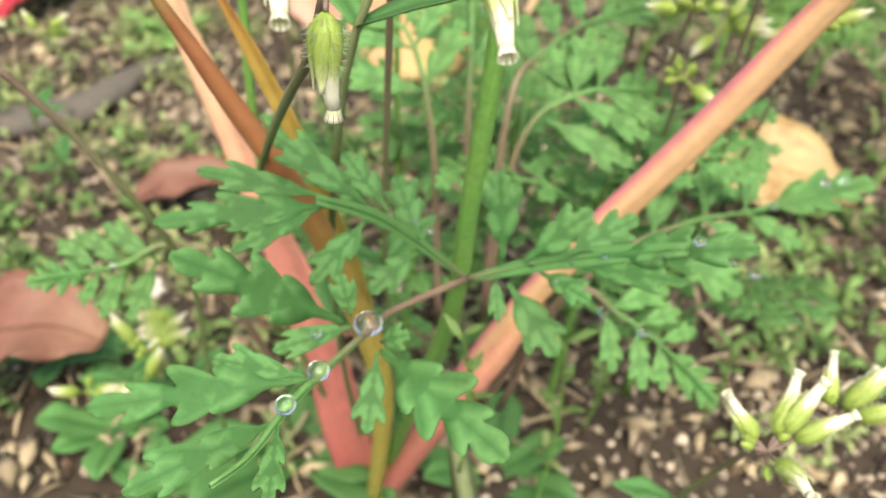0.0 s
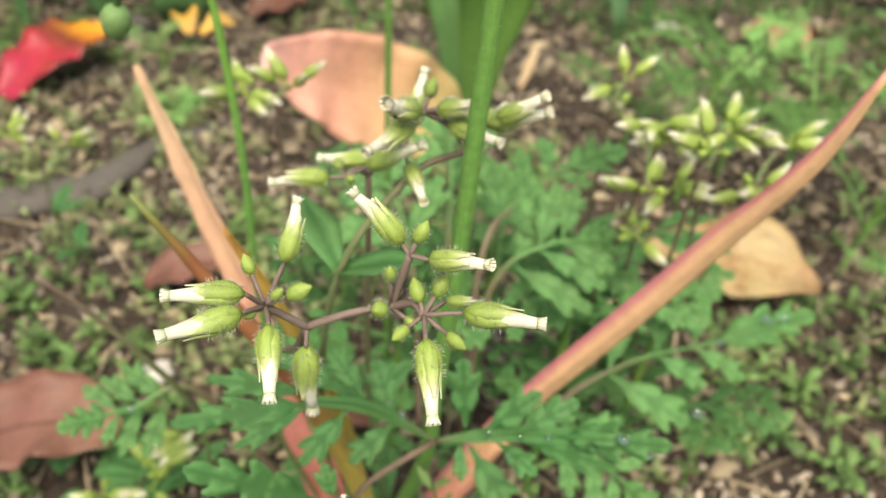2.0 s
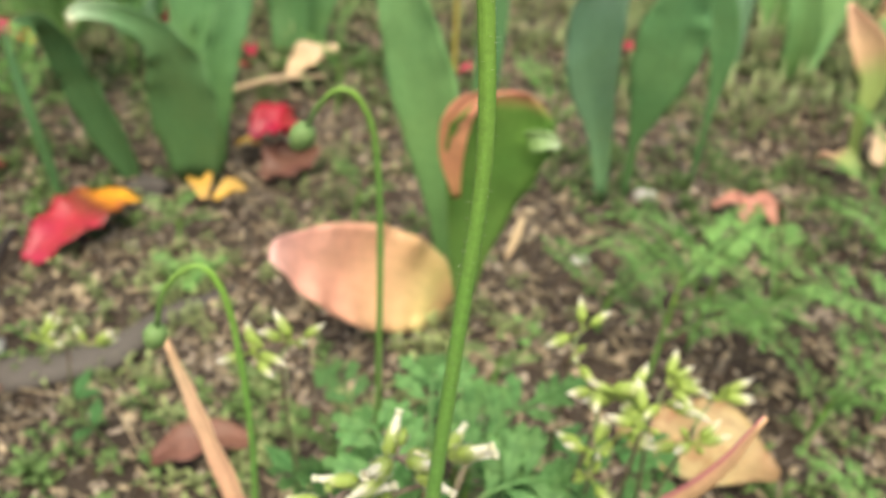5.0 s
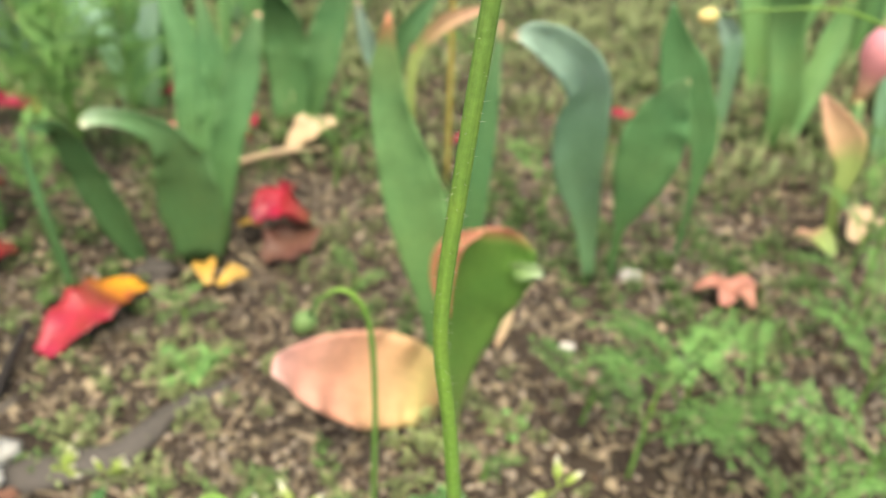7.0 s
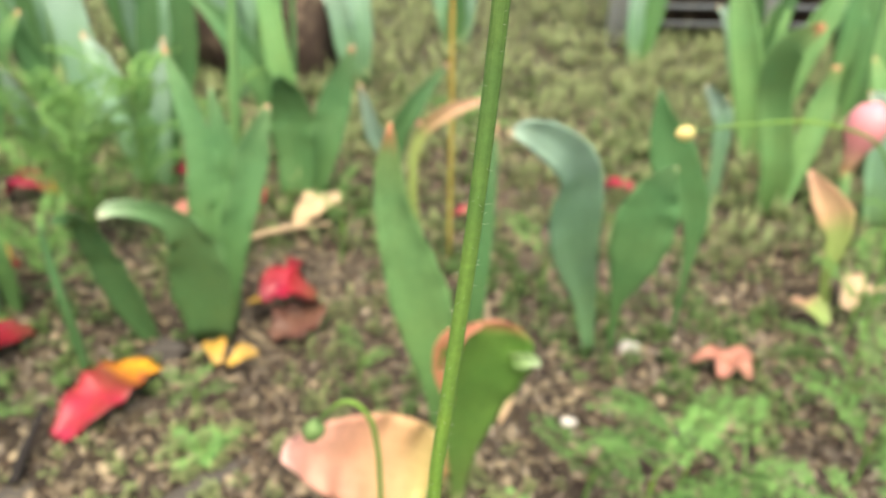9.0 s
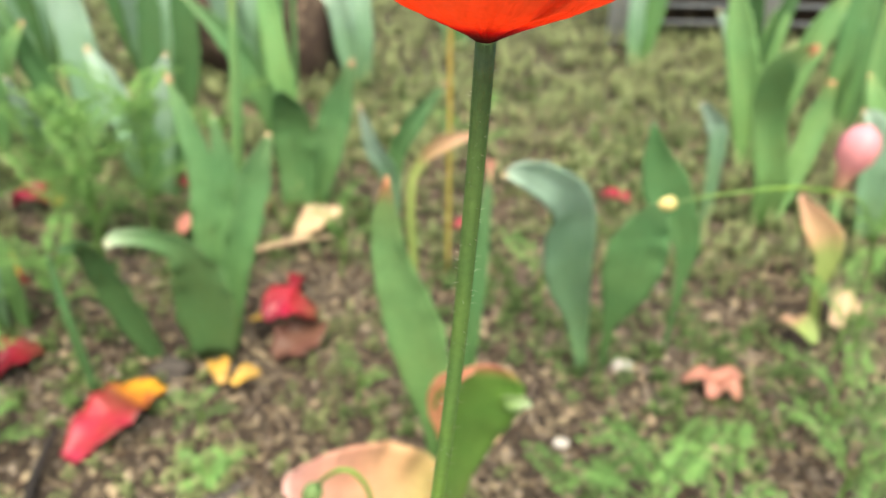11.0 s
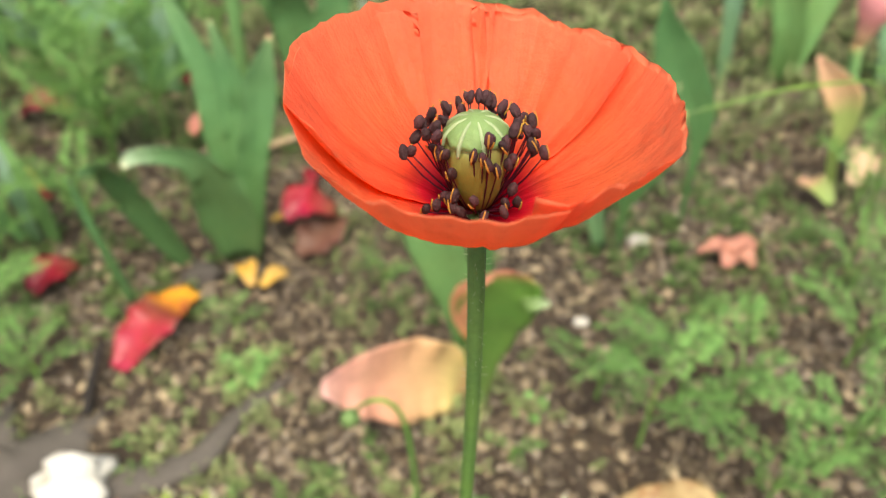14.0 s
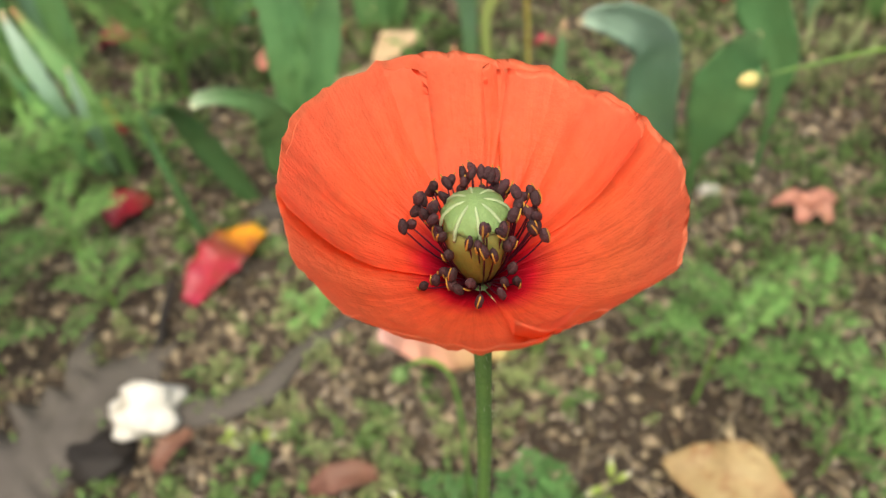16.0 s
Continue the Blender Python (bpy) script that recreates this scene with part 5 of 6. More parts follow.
for root, rach, w, seed, label, drops in (
        ((0.05, 0.14, 0.03), [(0.0592, 0.135, 0.0744), (0.0699, 0.132, 0.0719), (0.0788, 0.128, 0.0672), (0.0896, 0.124, 0.0572)], 0.022, 1, "drooping lobed poppy leaf with water drops",
         [((0.0735, 0.1285, 0.0712), 0.0013), ((0.066, 0.131, 0.0735), 0.0012), ((0.062, 0.1335, 0.0755), 0.0008)]),
        ((0.045, 0.14, 0.03), [(0.0641, 0.14, 0.0742), (0.0825, 0.15, 0.0795), (0.1021, 0.158, 0.0781), (0.1268, 0.167, 0.0796)], 0.03, 2, "long lobed poppy leaf with water drops",
         [((0.1163, 0.1637, 0.081), 0.0015), ((0.1205, 0.1645, 0.081), 0.0013), ((0.0947, 0.1371, 0.0787), 0.0013), ((0.104, 0.157, 0.0795), 0.0011)]),
        ((0.0, 0.145, 0.03), [(-0.0105, 0.135, 0.0814), (-0.0212, 0.128, 0.0846), (-0.0304, 0.12, 0.089)], 0.02, 3, "lobed poppy leaf close to the ground", [((-0.0205, 0.126, 0.0868), 0.0008)]),
        ((0.045, 0.15, 0.05), [(0.0474, 0.16, 0.0994), (0.0548, 0.175, 0.103), (0.0669, 0.19, 0.1034), (0.0824, 0.2, 0.1031)], 0.03, 4, "long lobed poppy leaf", []),
        ((0.045, 0.15, 0.05), [(0.05, 0.16, 0.09), (0.062, 0.165, 0.1), (0.08, 0.17, 0.098)], 0.03, 5, "spreading lobed poppy leaf", []),
        ((0.035, 0.15, 0.05), [(0.033, 0.16, 0.09), (0.028, 0.17, 0.108), (0.02, 0.178, 0.108)], 0.026, 6, "spreading lobed poppy leaf", []),
        ((0.04, 0.16, 0.05), [(0.04, 0.17, 0.09), (0.04, 0.185, 0.11), (0.038, 0.2, 0.11)], 0.028, 7, "spreading lobed poppy leaf", [])):
    stalked_leaf(root, rach, spray(rach, w, seed), label, drops)


# ---- nodding buds, thin stalks ----
def nodding_bud(stem, size, label, mat=M_BUD, radius=0.0008, stem_mat=M_POPPY_STEM):
    t = thing("poppy_bud", label, "flower bud", group="nodding buds")
    part("stem", Geo().tube(stem, [radius * 1.3, radius, radius * 0.8], sides=8, n=40), stem_mat, t)
    d = Vector(stem[-1]) - Vector(stem[-2])
    part("bud", Geo().lathe(Vector(stem[-1]), d, [(0, 0.25 * size), (0.25 * size, 0.75 * size), (0.9 * size, size), (1.8 * size, 0.85 * size), (2.4 * size, 0.4 * size), (2.6 * size, 0.05 * size)], sides=14, rib=0.03, ribs=2), mat, t, "hairy oval bud")


nodding_bud([(0.02, 0.225, -0.002), (0.0212, 0.221, 0.07), (0.0228, 0.217, 0.135), (0.022, 0.2145, 0.168), (0.0185, 0.213, 0.1805), (0.0135, 0.2125, 0.1835), (0.0078, 0.214, 0.178), (0.0046, 0.215, 0.172)], 0.0034, "nodding green poppy bud on an arched stem")
nodding_bud([(0.001, 0.162, -0.002), (-0.0005, 0.155, 0.06), (0.0004, 0.151, 0.1), (0.0022, 0.15, 0.125), (0.0024, 0.15, 0.15), (0.0012, 0.15, 0.1672), (-0.0022, 0.15, 0.1742), (-0.007, 0.15, 0.1722), (-0.011, 0.15, 0.1665), (-0.0132, 0.15, 0.159)], 0.0024, "nodding green poppy bud on an arched stem", radius=0.0007)
nodding_bud([(0.29, 0.42, -0.002), (0.27, 0.4, 0.13), (0.23, 0.36, 0.205), (0.18, 0.318, 0.236), (0.14, 0.299, 0.241), (0.124, 0.294, 0.24)], 0.0028, "small yellow bud on a thin bent stem", M_YBUD, 0.0006)
pink_tulip = thing("pink_tulip", "fading pink tulip bud on a pale stem", "tulip")
part("stem", Geo().tube([(0.36, 0.605, -0.004), (0.347, 0.6, 0.06), (0.341, 0.6, 0.098)], [0.004, 0.0042, 0.005], sides=8), M_TULIP_LIME, pink_tulip)
part("flower_head", Geo().lathe((0.3405, 0.6, 0.092), (0.16, 0.0, 1), [(0, 0.0042), (0.014, 0.0055), (0.024, 0.0085), (0.035, 0.0142), (0.047, 0.0148), (0.056, 0.0105), (0.061, 0.002)], sides=24, rib=0.05, ribs=3), M_PINKBUD, pink_tulip, "rounded pink flower head")
single("dry_stalk", Geo().tube([(0.036, 0.6, -0.003), (0.034, 0.6, 0.131), (0.032, 0.6, 0.215), (0.033, 0.6, 0.3)], [0.002, 0.0018, 0.0014], sides=7), M_YELLOW, "thin yellowed upright flower stalk", "stalk", group="bare stalks")
single("green_stalk", Geo().tube([(-0.172, 0.7, -0.003), (-0.166, 0.7, 0.054), (-0.158, 0.7, 0.139), (-0.155, 0.7, 0.26)], [0.0032, 0.003, 0.0026], sides=7), M_TULIP_LIME, "pale green bare tulip stalk", "stalk", group="bare stalks")
single("green_stalk", Geo().tube([(-0.16, 0.9, -0.003), (-0.152, 0.9, 0.12), (-0.15, 0.9, 0.3)], [0.0032, 0.003, 0.0026], sides=7), M_TULIP, "green bare tulip stalk", "stalk", group="bare stalks")
single("thin_stalk", Geo().tube([(-0.0145, 0.137, -0.003), (-0.0138, 0.135, 0.0425), (-0.0119, 0.135, 0.071), (-0.0105, 0.128, 0.0907), (-0.0131, 0.124, 0.1053), (-0.0173, 0.122, 0.1172), (-0.0225, 0.1195, 0.129)], [0.0006, 0.0006, 0.0005], sides=6), M_STALK, "thin brownish weed stalk leaning over", "stalk", group="bare stalks")


# ---- small weeds by the poppy's foot ----
def sprig(root, tip, n, size, label, seed):
    r = random.Random(seed)
    t = thing("seedling", label, "weed", group="small seedlings")
    pts = [Vector(root), Vector(root).lerp(Vector(tip), 0.5) + V(0.002, 0.001, 0), Vector(tip)]
    part("stem", Geo().tube(pts, [0.0004, 0.00025], sides=6, n=10), M_POPPY_STEM, t)
    c = smooth(pts, 20)
    for k in range(n):
        p = c[20 - int(12 * k / n)]
        q = k * 2.4
        d = V(math.cos(q), math.sin(q), 0.7).normalized() * size * r.uniform(0.7, 1.2)
        part("leaf", Geo().strap([p, p + d * 0.55, p + d], [size * 0.12, size * 0.38, size * 0.05], (0, 0, 1), cup=0.4, n=6, m=4, thick=0.0002, seed=k), M_WEED, t)


def broadleaf(at, n, size, label, seed, mat=M_POPPY_LEAF):
    r = random.Random(seed)
    t = thing("broadleaf_weed", label, "weed", group="broad-leaved weeds")
    for k in range(n):
        q = k * 2.4 + r.random()
        p = Vector(at)
        d = V(math.cos(q), math.sin(q), r.uniform(0.3, 0.8))
        s = size * r.uniform(0.8, 1.2)
        part("leaf", Geo().strap([p, p + d * s * 0.4, p + d * s * 0.75, p + V(d.x, d.y, d.z * 0.75) * s], [s * 0.12, s * 0.45, s * 0.5, s * 0.08], (0, 0, 1), cup=0.25, n=14, m=6, wave=0.2, thick=0.0004, seed=seed + k), mat, t)


sprig((0.0405, 0.117, 0.04), (0.0393, 0.11, 0.0905), 7, 0.005, "tiny light green seedling beside the stem", 1)
sprig((0.0604, 0.131, 0.0), (0.0602, 0.13, 0.066), 8, 0.006, "thin-stemmed light green seedling", 2)
sprig((0.11, 0.16, 0.0), (0.108, 0.158, 0.035), 8, 0.006, "thin-stemmed light green seedling", 3)
sprig((0.075, 0.155, 0.0), (0.076, 0.153, 0.03), 8, 0.006, "thin-stemmed light green seedling", 4)
broadleaf((-0.05, 0.15, 0.0), 7, 0.016, "low weed with rounded green leaves", 5)
broadleaf((-0.035, 0.132, 0.0), 6, 0.013, "low weed with rounded green leaves", 6)
broadleaf((-0.075, 0.175, 0.0), 6, 0.02, "low weed with rounded green leaves", 7)
broadleaf((0.05, 0.14, 0.0), 6, 0.022, "low weed with rounded green leaves", 8)
broadleaf((0.0, 0.145, 0.0), 6, 0.03, "low weed with rounded green leaves", 9)


broadleaf((-0.104, 0.365, 0.0), 7, 0.017, "low weed with rounded bright green leaves", 10, M_BACK_LEAF)
broadleaf((-0.096, 0.372, 0.0), 5, 0.014, "low weed with rounded bright green leaves", 11, M_BACK_LEAF)
broadleaf((0.078, 0.335, 0.0), 6, 0.012, "low weed with rounded bright green leaves", 12, M_BACK_LEAF)


# ---- fallen petals and dead leaves ----
def fallen(name, points, widths, mat, label, category, group, normal=(0, -0.2, 1), cup=0.4, wave=0.5, seed=0.0, thick=0.0006, lobe=0.15):
    blade = Geo().strap(points, widths, normal, cup, 0.0, 20, 8, wave, thick, seed=seed, lobe=lobe)
    if category == "petal":
        return single(name, blade, mat, label, category, group)
    # a dead leaf: the blade and the rib that stands up along its middle
    t = thing(name, label, category, group)
    part("blade", blade, mat, t)
    n = len(points) - 1
    rib = [Vector(p) - Vector(normal).normalized() * (0.15 * cup * value_at(widths, i / n) - 0.0003) for i, p in enumerate(points)]
    part("midrib", Geo().tube(rib, [0.0005, 0.0004, 0.0002], sides=6, n=16), mat, t, "raised midrib")
    return t



PG = "fallen tulip petals"
fallen("tulip_petal", [(-0.187, 0.367, 0.006), (-0.175, 0.388, 0.016), (-0.164, 0.408, 0.019), (-0.151, 0.432, 0.012)], [0.012, 0.034, 0.034, 0.012], M_RED, "fallen red tulip petal with a yellow end", "petal", PG, seed=1, cup=0.28)
fallen("tulip_petal", [(-0.094, 0.492, 0.024), (-0.085, 0.5, 0.03), (-0.073, 0.505, 0.026), (-0.06, 0.515, 0.012)], [0.008, 0.03, 0.034, 0.01], M_REDDER, "crumpled crimson tulip petal", "petal", PG, seed=2, cup=0.7)
fallen("tulip_petal", [(-0.085, 0.475, 0.004), (-0.075, 0.485, 0.008), (-0.064, 0.5, 0.012), (-0.06, 0.515, 0.01)], [0.01, 0.034, 0.03, 0.01], M_MAROON, "brownish shrivelled tulip petal", "petal", PG, seed=3)
fallen("tulip_petal", [(-0.275, 0.437, 0.006), (-0.262, 0.449, 0.016), (-0.25, 0.465, 0.01)], [0.01, 0.034, 0.01], M_REDDER, "dark crimson fallen tulip petal", "petal", PG, seed=4)
for k, (x, y, z, s, mat, lab) in enumerate((
        (-0.357, 0.672, 0.012, 0.05, M_RED, "red and yellow fallen tulip petal"), (-0.1455, 0.685, 0.01, 0.024, M_REDDER, "small crimson petal scrap on the soil"), (-0.145, 0.64, 0.012, 0.022, M_REDDER, "small crimson petal scrap on the soil"),
        (-0.21, 0.68, 0.03, 0.04, M_REDDER, "crimson fallen tulip petal"), (-0.195, 0.63, 0.02, 0.03, M_PINK, "pale salmon petal scrap on the soil"), (0.048, 0.668, 0.008, 0.02, M_REDDER, "small red petal scrap"),
        (-0.118, 0.452, 0.008, 0.026, M_GOLD, "yellow petal scrap on the soil"), (-0.097, 0.445, 0.009, 0.022, M_GOLD, "yellow petal scrap on the soil"), (-0.33, 0.56, 0.01, 0.035, M_GOLD, "yellow fallen petal on the soil"),
        (-0.085, 0.56, 0.01, 0.026, M_REDDER, "crimson petal scrap on the soil"), (-0.103, 0.51, 0.01, 0.016, M_GOLD, "tiny yellow petal scrap on the soil"), (0.309, 0.53, 0.01, 0.034, M_ORANGE, "curled orange dry leaf"),
        (0.36, 0.56, 0.008, 0.05, M_TAN, "pale dry leaf on the soil"), (0.2, 0.74, 0.008, 0.03, M_REDDER, "brownish red petal scrap"), (0.075, 0.8, 0.01, 0.025, M_PINK, "salmon petal scrap on the soil"),
        (-0.02, 0.86, 0.02, 0.03, M_PINK, "salmon petal scrap on the soil"), (0.39, 0.48, 0.008, 0.04, M_TAN, "pale dry leaf on the soil"), (-0.3, 0.52, 0.02, 0.03, M_REDDER, "crimson petal scrap on the soil"))):
    q = k * 1.9
    d = V(math.cos(q), math.sin(q), 0) * s * 0.5
    fallen("petal_scrap", [V(x, y, z) - d, V(x, y, z + 0.2 * s), V(x, y, z) + d], [s * 0.25, s * 0.6, s * 0.2], mat, lab, "petal", PG, seed=10 + k, cup=0.6, wave=0.8)
g = Geo()
for a, s in ((0.3, 0.024), (1.6, 0.016), (3.0, 0.024), (4.2, 0.016), (5.4, 0.018)):
    g.strap([(0.232, 0.466, 0.008), (0.232 + math.cos(a) * s * 0.5, 0.466 + math.sin(a) * s * 0.5, 0.014), (0.232 + math.cos(a) * s, 0.466 + math.sin(a) * s, 0.006)], [0.012, 0.016, 0.006], (0, 0, 1), cup=0.4, n=8, m=6, seed=a)
single("pink_leaf", g, M_PINK, "salmon-pink ragged dry leaf on the soil", "leaf", "fallen leaves")
LG = "fallen leaves"
fallen("dead_leaf", [(0.118, 0.268, 0.012), (0.135, 0.262, 0.014), (0.158, 0.256, 0.018), (0.182, 0.249, 0.01)], [0.004, 0.03, 0.038, 0.005], M_OCHRE, "ochre dead leaf lying on the soil", "leaf", LG, normal=(0, -0.35, 1), seed=1, cup=0.25)
fallen("dead_leaf", [(-0.074, 0.24, 0.006), (-0.062, 0.244, 0.012), (-0.048, 0.249, 0.012), (-0.036, 0.253, 0.007)], [0.006, 0.016, 0.016, 0.006], M_MAROON, "brown dead leaf lying on the soil", "leaf", LG, seed=2)
fallen("dead_leaf", [(-0.105, 0.158, 0.012), (-0.085, 0.16, 0.026), (-0.066, 0.162, 0.03), (-0.051, 0.16, 0.026)], [0.008, 0.026, 0.028, 0.008], M_MAROON, "salmon-brown dead leaf on the soil", "leaf", LG, seed=3)
fallen("dead_leaf", [(-0.165, 0.245, 0.008), (-0.158, 0.255, 0.016), (-0.15, 0.27, 0.012)], [0.006, 0.014, 0.006], M_MAROON, "dull purple-brown dead leaf by the white stone", "leaf", LG, seed=4)
fallen("dead_leaf", [(-0.1, 0.63, 0.01), (-0.085, 0.64, 0.022), (-0.062, 0.652, 0.03)], [0.01, 0.034, 0.008], M_TAN, "pale curled dry leaf", "leaf", LG, seed=5, cup=0.7)
fallen("dead_leaf", [(0.074, 0.4, 0.004), (0.079, 0.408, 0.014), (0.083, 0.416, 0.024)], [0.003, 0.006, 0.003], M_TAN, "small pale dry leaf scrap", "leaf", LG, seed=6)
fallen("dead_leaf", [(-0.02, 0.19, 0.005), (0.0, 0.185, 0.012), (0.02, 0.183, 0.008)], [0.006, 0.02, 0.006], M_MAROON, "brown dead leaf under the weeds", "leaf", LG, seed=7)
single("twig", Geo().tube([(-0.145, 0.606, 0.006), (-0.11, 0.617, 0.014), (-0.07, 0.635, 0.012)], [0.0022, 0.0028, 0.0018], sides=7, bumpy=0.3), M_TAN, "pale dry stick lying on the soil", "twig", "twigs")

single("twig", Geo().tube([(-0.195, 0.3316, 0.006), (-0.1977, 0.3558, 0.012), (-0.1962, 0.3774, 0.02)], [0.0034, 0.003, 0.002], sides=8, n=14, bumpy=0.3), M_HOLLOW, "thin near-black bumpy stick leaning on the soil", "twig", "twigs")

# ---- stones and the back of the bed ----
g = Geo().strap([(-0.33, 0.17, 0.0), (-0.275, 0.222, 0.005), (-0.24, 0.265, 0.007), (-0.21, 0.305, 0.006), (-0.186, 0.342, 0.0)], [0.085, 0.08, 0.068, 0.05, 0.016], (0, 0, 1), cup=-0.25, n=60, m=12, wave=0.6, thick=0.014, seed=3, lobe=0.5)
g.strap([(-0.22, 0.275, 0.003), (-0.16, 0.284, 0.007), (-0.12, 0.302, 0.007), (-0.096, 0.336, 0.006), (-0.076, 0.368, -0.002)], [0.04, 0.022, 0.018, 0.012, 0.007], (0, 0, 1), cup=-0.4, n=40, m=8, wave=0.6, thick=0.012, seed=5, lobe=0.5)
g.strap([(-0.23, 0.29, 0.004), (-0.246, 0.32, 0.006), (-0.252, 0.346, 0.0)], [0.026, 0.018, 0.006], (0, 0, 1), cup=-0.3, n=14, m=8, thick=0.012, seed=6, lobe=0.4)
single("flat_stone", g, M_SLAB, "flat grey-brown branching stone slab in the soil", "stone", "stones")
single("white_stone", Geo().blob((-0.182, 0.28, 0.014), (0.022, 0.018, 0.014), 4, 0.55, 3, Euler((0.2, 0.1, 0.5)).to_matrix(), 1.6), M_WHITE, "angular white stone on the grey slab", "stone", "stones")
# a solid lump whose blackness stands in for the shaded hollow
single("dark_stone", Geo().blob((-0.203, 0.252, 0.003), (0.021, 0.015, 0.009), 5, 0.4, 3), M_HOLLOW, "near-black lump in place of the shaded hollow beside the white stone", "stone", "stones")
for k, (x, y, s, mat, lab) in enumerate(((-0.155, 0.46, 0.014, M_SLAB, "grey stone in the soil"), (0.118, 0.408, 0.005, M_WHITE, "small white stone in the soil"),
                                         (-0.06, 0.205, 0.006, M_WHITE, "small pale stone in the soil"), (0.17, 0.49, 0.008, M_WHITE, "small pale stone in the soil"), (0.19, 0.4, 0.009, M_SLAB, "grey stone in the soil"))):
    single("stone", Geo().blob((x, y, ground_z(x, y) + s * 0.25), (s, s * 0.8, s * 0.55), 20 + k, 0.45, 3), mat, lab, "stone", "stones")
single("log", Geo().tube([(-0.34, 1.2, 0.05), (-0.24, 1.1, 0.05), (-0.16, 1.05, 0.045)], [0.08, 0.08, 0.065], sides=18, n=24, bumpy=0.25), M_BARK, "dark rotting log at the back of the bed", "log")
fence = thing("fence", "low fence of white posts and grey wire", "fence")
for x in (0.29, 0.525, 0.78):
    part("post", Geo().tube([(x, 1.32, -0.01), (x, 1.32, 0.5)], [0.022, 0.022], sides=12, n=2), M_POST, fence, "white round post")
for k in range(16):
    z = 0.03 + 0.028 * k
    part("wire", Geo().tube([(0.29, 1.325, z), (0.66, 1.328, z + 0.008), (1.0, 1.325, z + 0.02)], [0.0045, 0.0045], sides=6, n=6), M_METAL, fence)
part("panel", Geo().strap([(0.3, 1.36, 0.22), (1.0, 1.36, 0.22)], [0.44, 0.44], (0, -1, 0), n=4, m=4, thick=0.006), M_BARK, fence, "dark board behind the wires")


# ---- ground cover: what nobody could count ----
def scatter(name, count, x0, x1, y0, y1, mat, label, category, build, seed, mask=None, flat=False):
    r = random.Random(seed)
    g = Geo()
    made = 0
    tries = 0
    while made < count and tries < count * 12:
        tries += 1
        x, y = r.uniform(x0, x1), r.uniform(y0, y1)
        if mask and mask(x, y) < r.random():
            continue
        build(g, V(x, y, ground_z(x, y)), r)
        made += 1
    return single(name, g, mat, label, category, kind="stuff", flat=flat)


def cube_stone(g, p, r, size):
    turn = Euler((r.uniform(0, 6), r.uniform(0, 6), r.uniform(0, 6))).to_matrix()
    s = V(size * r.uniform(0.7, 1.5), size * r.uniform(0.5, 1.1), size * r.uniform(0.35, 0.7))
    o = len(g.v)
    for a in ICO:
        k = r.uniform(0.75, 1.2)
        g.add(p + turn @ V(a[0] * s.x * k, a[1] * s.y * k, a[2] * s.z * k))
    g.f += [tuple(o + i for i in f) for f in ICO_F]


bmi = bmesh.new()
bmesh.ops.create_icosphere(bmi, subdivisions=1, radius=1)
ICO, ICO_F = [tuple(q.co) for q in bmi.verts], [tuple(q.index for q in f.verts) for f in bmi.faces]
bmi.free()


def patch(x, y, s, o):
    return noise.noise(V(x * s, y * s, o))


def grit(x, y):
    return max(0.25, min(1.0, (0.85 if x > 0.14 else 0.6) + 1.6 * patch(x, y, 11, 4.0))) * (1.0 if y < 0.75 else 0.4) * (0.35 if x < -0.15 and y < 0.4 else 1.0)


scatter("gravel", 44000, -0.42, 0.5, 0.1, 1.0, M_GRAVEL, "tan and whitish granite grit on the soil", "gravel", lambda g, p, r: cube_stone(g, p + V(0, 0, 0.0006), r, 0.0006 + 0.0014 * r.random() ** 2.2), 1, grit, True)
scatter("soil_crumbs", 12000, -0.4, 0.45, 0.1, 0.9, M_CRUMB, "dark crumbs of garden soil", "soil", lambda g, p, r: cube_stone(g, p + V(0, 0, 0.0008), r, 0.0009 + 0.0024 * r.random() ** 2), 2, None, True)


def litter(g, p, r):
    q, s = r.uniform(0, 6.28), 0.003 + 0.013 * r.random() ** 2
    d = V(math.cos(q), math.sin(q), r.uniform(-0.1, 0.25)) * s
    a = p + V(0, 0, 0.002)
    if r.random() < 0.3:
        g.tube([a - d, a + V(0, 0, 0.001), a + d], [0.0004, 0.0006, 0.0003], sides=4, n=3)
    else:
        g.chip(a - d * 0.5, a + d * 0.5, s * r.uniform(0.25, 0.6), (r.uniform(-0.6, 0.6), r.uniform(-0.6, 0.6), 1), r.uniform(-0.2, 0.3), r.uniform(-0.1, 0.2))


scatter("plant_litter", 13000, -0.4, 0.5, 0.1, 1.0, M_STRAW, "brown dead stalks and leaf scraps on the soil", "litter", litter, 3)


def sprout(size, tall):
    def build(g, p, r):
        n = r.randrange(5, 10)
        for k in range(n):
            q = k * 2.4 + r.random()
            s = size * r.uniform(0.6, 1.3)
            d = V(math.cos(q), math.sin(q), 0)
            z = V(0, 0, tall * size * k / n)
            a = p + z + d * 0.1 * s
            if p.y > 0.42 or p.y < 0.1 or abs(p.x) > 0.3:
                g.chip(a, a + d * s + V(0, 0, s * r.uniform(0.0, 0.8)), s * 0.45, (0, 0, 1), 0.2, 0.15)
                continue
            g.strap([a, a + d * s * 0.5 + V(0, 0, s * r.uniform(0.2, 0.6)), a + d * s + V(0, 0, s * r.uniform(0.0, 0.6))], [s * 0.12, s * 0.42, s * 0.06], (0, 0, 1), cup=0.4, n=4, m=2, thick=0.0002, seed=r.random() * 50)
    return build


def green(x, y):
    return max(0.0, min(1.0, 0.25 + 1.9 * patch(x, y, 7, 8.0))) * (0.5 if y < 0.5 and abs(x) < 0.12 else 1.0)


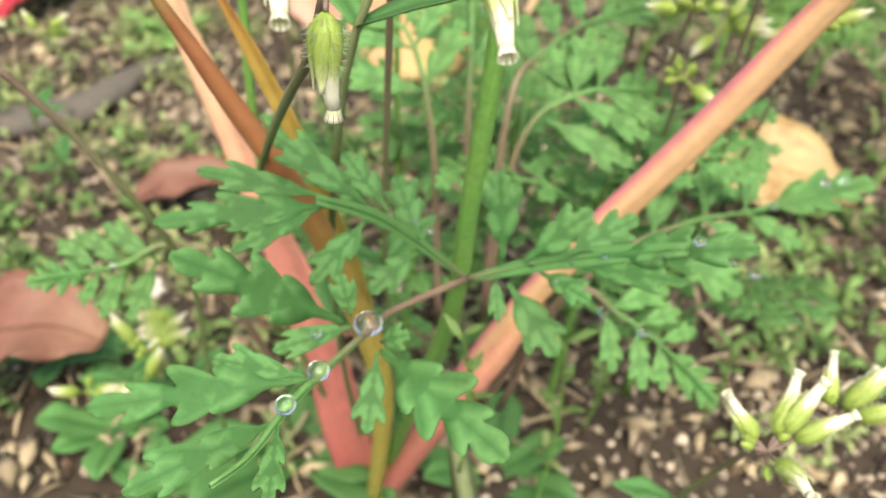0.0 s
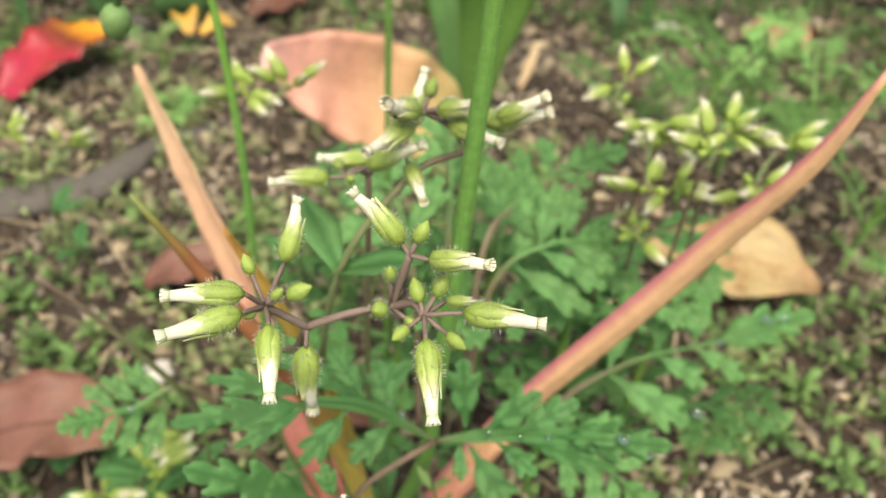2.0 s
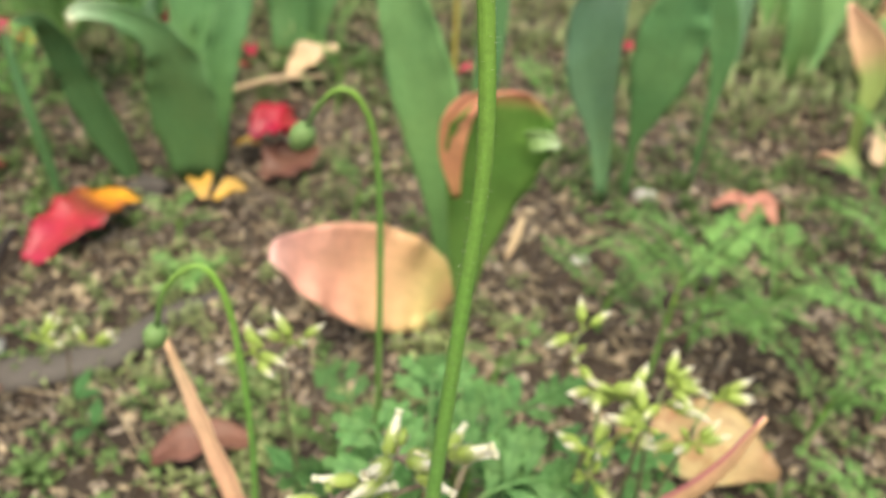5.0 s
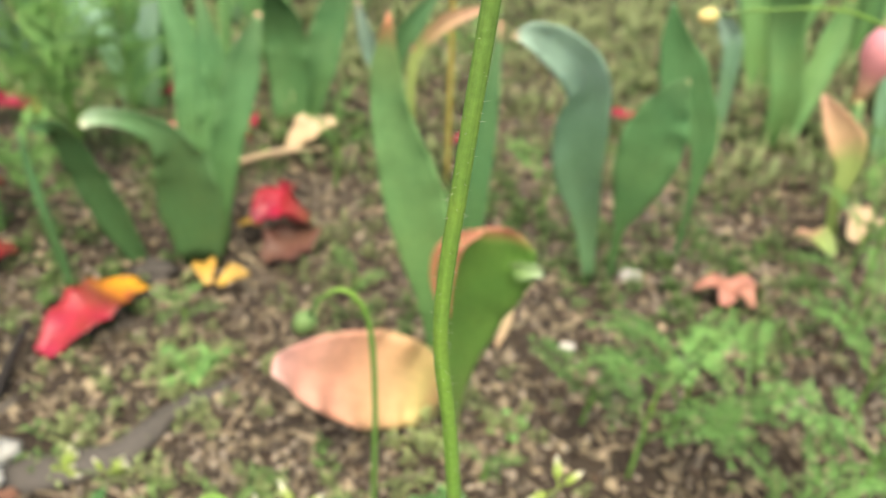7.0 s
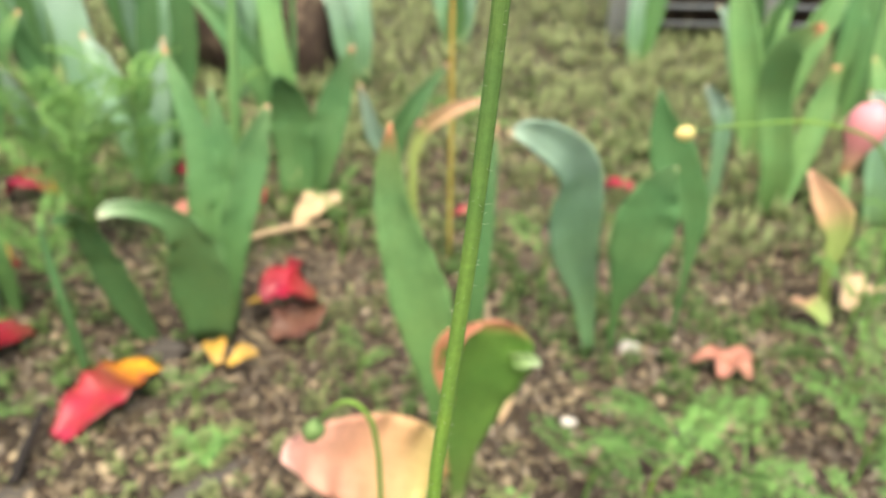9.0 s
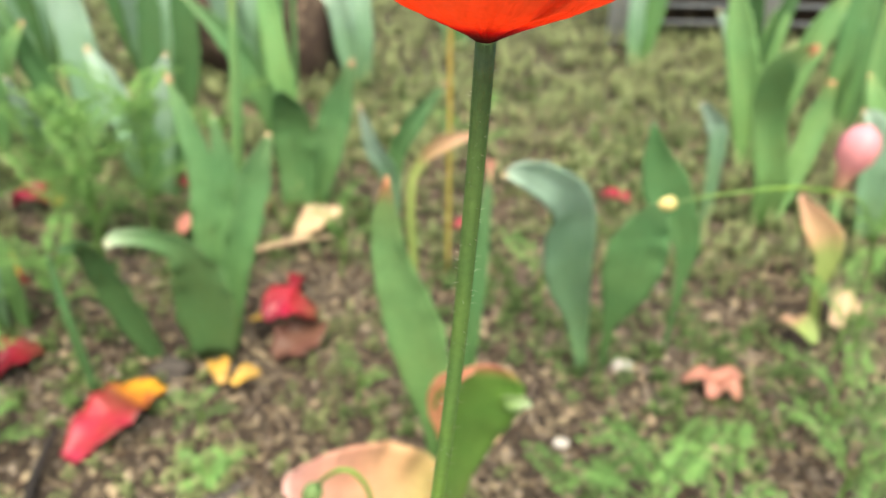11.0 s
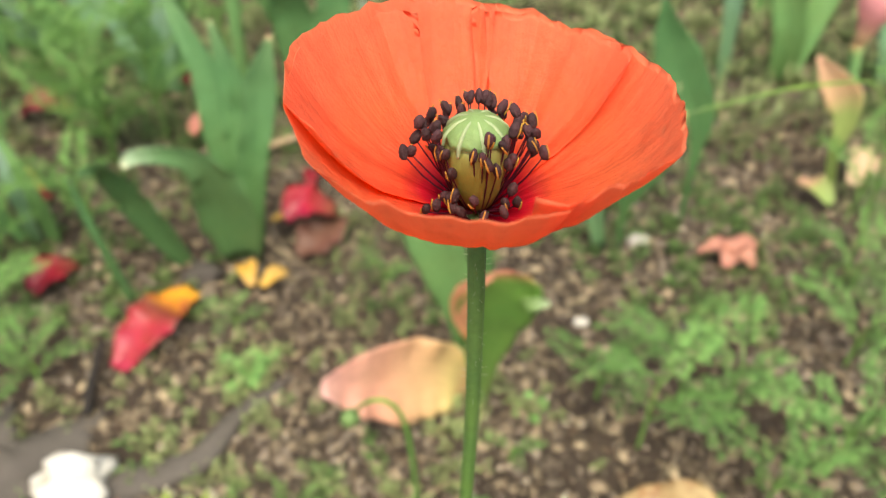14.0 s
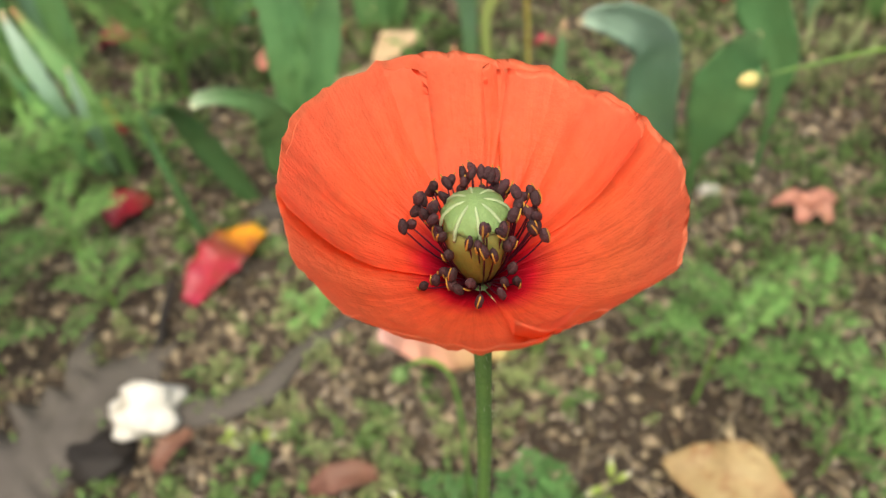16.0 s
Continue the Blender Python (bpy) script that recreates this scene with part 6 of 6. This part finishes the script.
def pale(x, y):
    return max(0.05, min(1.0, 0.25 + 2.0 * patch(x, y, 13, 14.0))) * (0.5 if y < 0.6 and x > 0.05 else 1.0)


scatter("green_weeds", 1700, -0.45, 0.5, 0.14, 1.1, M_WEED, "low green weed seedlings", "weeds", sprout(0.0072, 1.2), 4, green)
scatter("pale_weeds", 2600, -0.45, 0.5, 0.14, 1.1, M_MOSS, "low yellow-green weeds", "weeds", sprout(0.0052, 1.8), 5, pale)


def tuft(g, p, r):
    for k in range(4):
        q = r.uniform(0, 6.28)
        h = r.uniform(0.012, 0.04)
        d = V(math.cos(q), math.sin(q), 0) * h * r.uniform(0.2, 0.7)
        g.chip(p, p + d + V(0, 0, h), 0.0028, (d.x, d.y, 0.01), 0.1, 0.12)


scatter("grass", 9000, -1.1, 1.2, 0.6, 2.3, M_GRASS, "pale green grass and weeds behind the bed", "grass", tuft, 6, lambda x, y: max(0.05, min(1.0, (y - 0.5) * 2.6 + 0.9 * patch(x, y, 5, 3.0))))
scatter("far_weeds", 4500, -1.1, 1.2, 0.65, 2.2, M_MOSS, "yellow-green weeds behind the bed", "weeds", sprout(0.009, 1.6), 7, lambda x, y: max(0.1, min(1.0, 0.4 + 1.5 * patch(x, y, 6, 21.0))))

scatter("dry_grass", 5000, -0.9, 1.0, 0.6, 2.0, M_STRAW, "dry straw-coloured grass and stalks behind the bed", "grass", lambda g, p, r: litter(g, p + V(0, 0, 0.004), r), 12)

# the garden goes on all round, thinning out


def fade(x, y):
    inner = -1.1 < x < 1.2 and 0.1 < y < 2.3
    return 0.0 if inner else max(0.02, math.exp(-0.55 * math.hypot(x, y - 0.9))) * max(0.1, min(1.0, 0.5 + patch(x, y, 2.5, 9.0)))


def big_tuft(g, p, r):
    for k in range(7):
        q = r.uniform(0, 6.28)
        h = r.uniform(0.02, 0.07)
        d = V(math.cos(q), math.sin(q), 0) * h * r.uniform(0.3, 0.9)
        g.chip(p + V(d.y, d.x, 0) * 0.3, p + d + V(0, 0, h), 0.006, (d.x, d.y, 0.01), 0.1, 0.12)


scatter("outer_grass", 5500, -5, 5, -3, 7, M_GRASS, "thinning grass and weeds round the bed", "grass", big_tuft, 8, fade)
scatter("outer_weeds", 2500, -1.0, 1.0, -0.5, 0.9, M_WEED, "scattered green weed seedlings", "weeds", sprout(0.014, 1.4), 9, lambda x, y: 0.0 if -0.42 < x < 0.48 and y > 0.1 else max(0.05, 0.4 + patch(x, y, 6, 2.0)))
scatter("outer_gravel", 5000, -1.0, 1.0, -0.5, 1.1, M_GRAVEL, "tan grit scattered on the soil", "gravel", lambda g, p, r: cube_stone(g, p + V(0, 0, 0.001), r, 0.0015 + 0.003 * r.random() ** 2), 10, lambda x, y: 0.0 if -0.42 < x < 0.5 and y > 0.1 else max(0.1, 0.5 + patch(x, y, 8, 6.0)), True)

# the larger pebbles, each a piece of the ground
PEBBLES = [Geo().blob((0, 0, 0), (1, 0.8, 0.6), 40 + k, 0.5, 1, None, 1.5).mesh("pebble", M_PEBBLE, True) for k in range(7)]
rp = random.Random(17)
made = 0
while made < 290:
    x, y = rp.uniform(-0.26, 0.3), rp.uniform(0.16, 0.56)
    if grit(x, y) < rp.random():
        continue
    ob = part("pebble", PEBBLES[made % 7], None, ground)
    s = 0.0013 + 0.0018 * rp.random() ** 2
    ob.matrix_world = pose(x, y, ground_z(x, y) + s * 0.35, rp.uniform(-40, 40), rp.uniform(-40, 40), rp.uniform(0, 360)) @ Matrix.Scale(s, 4)
    made += 1
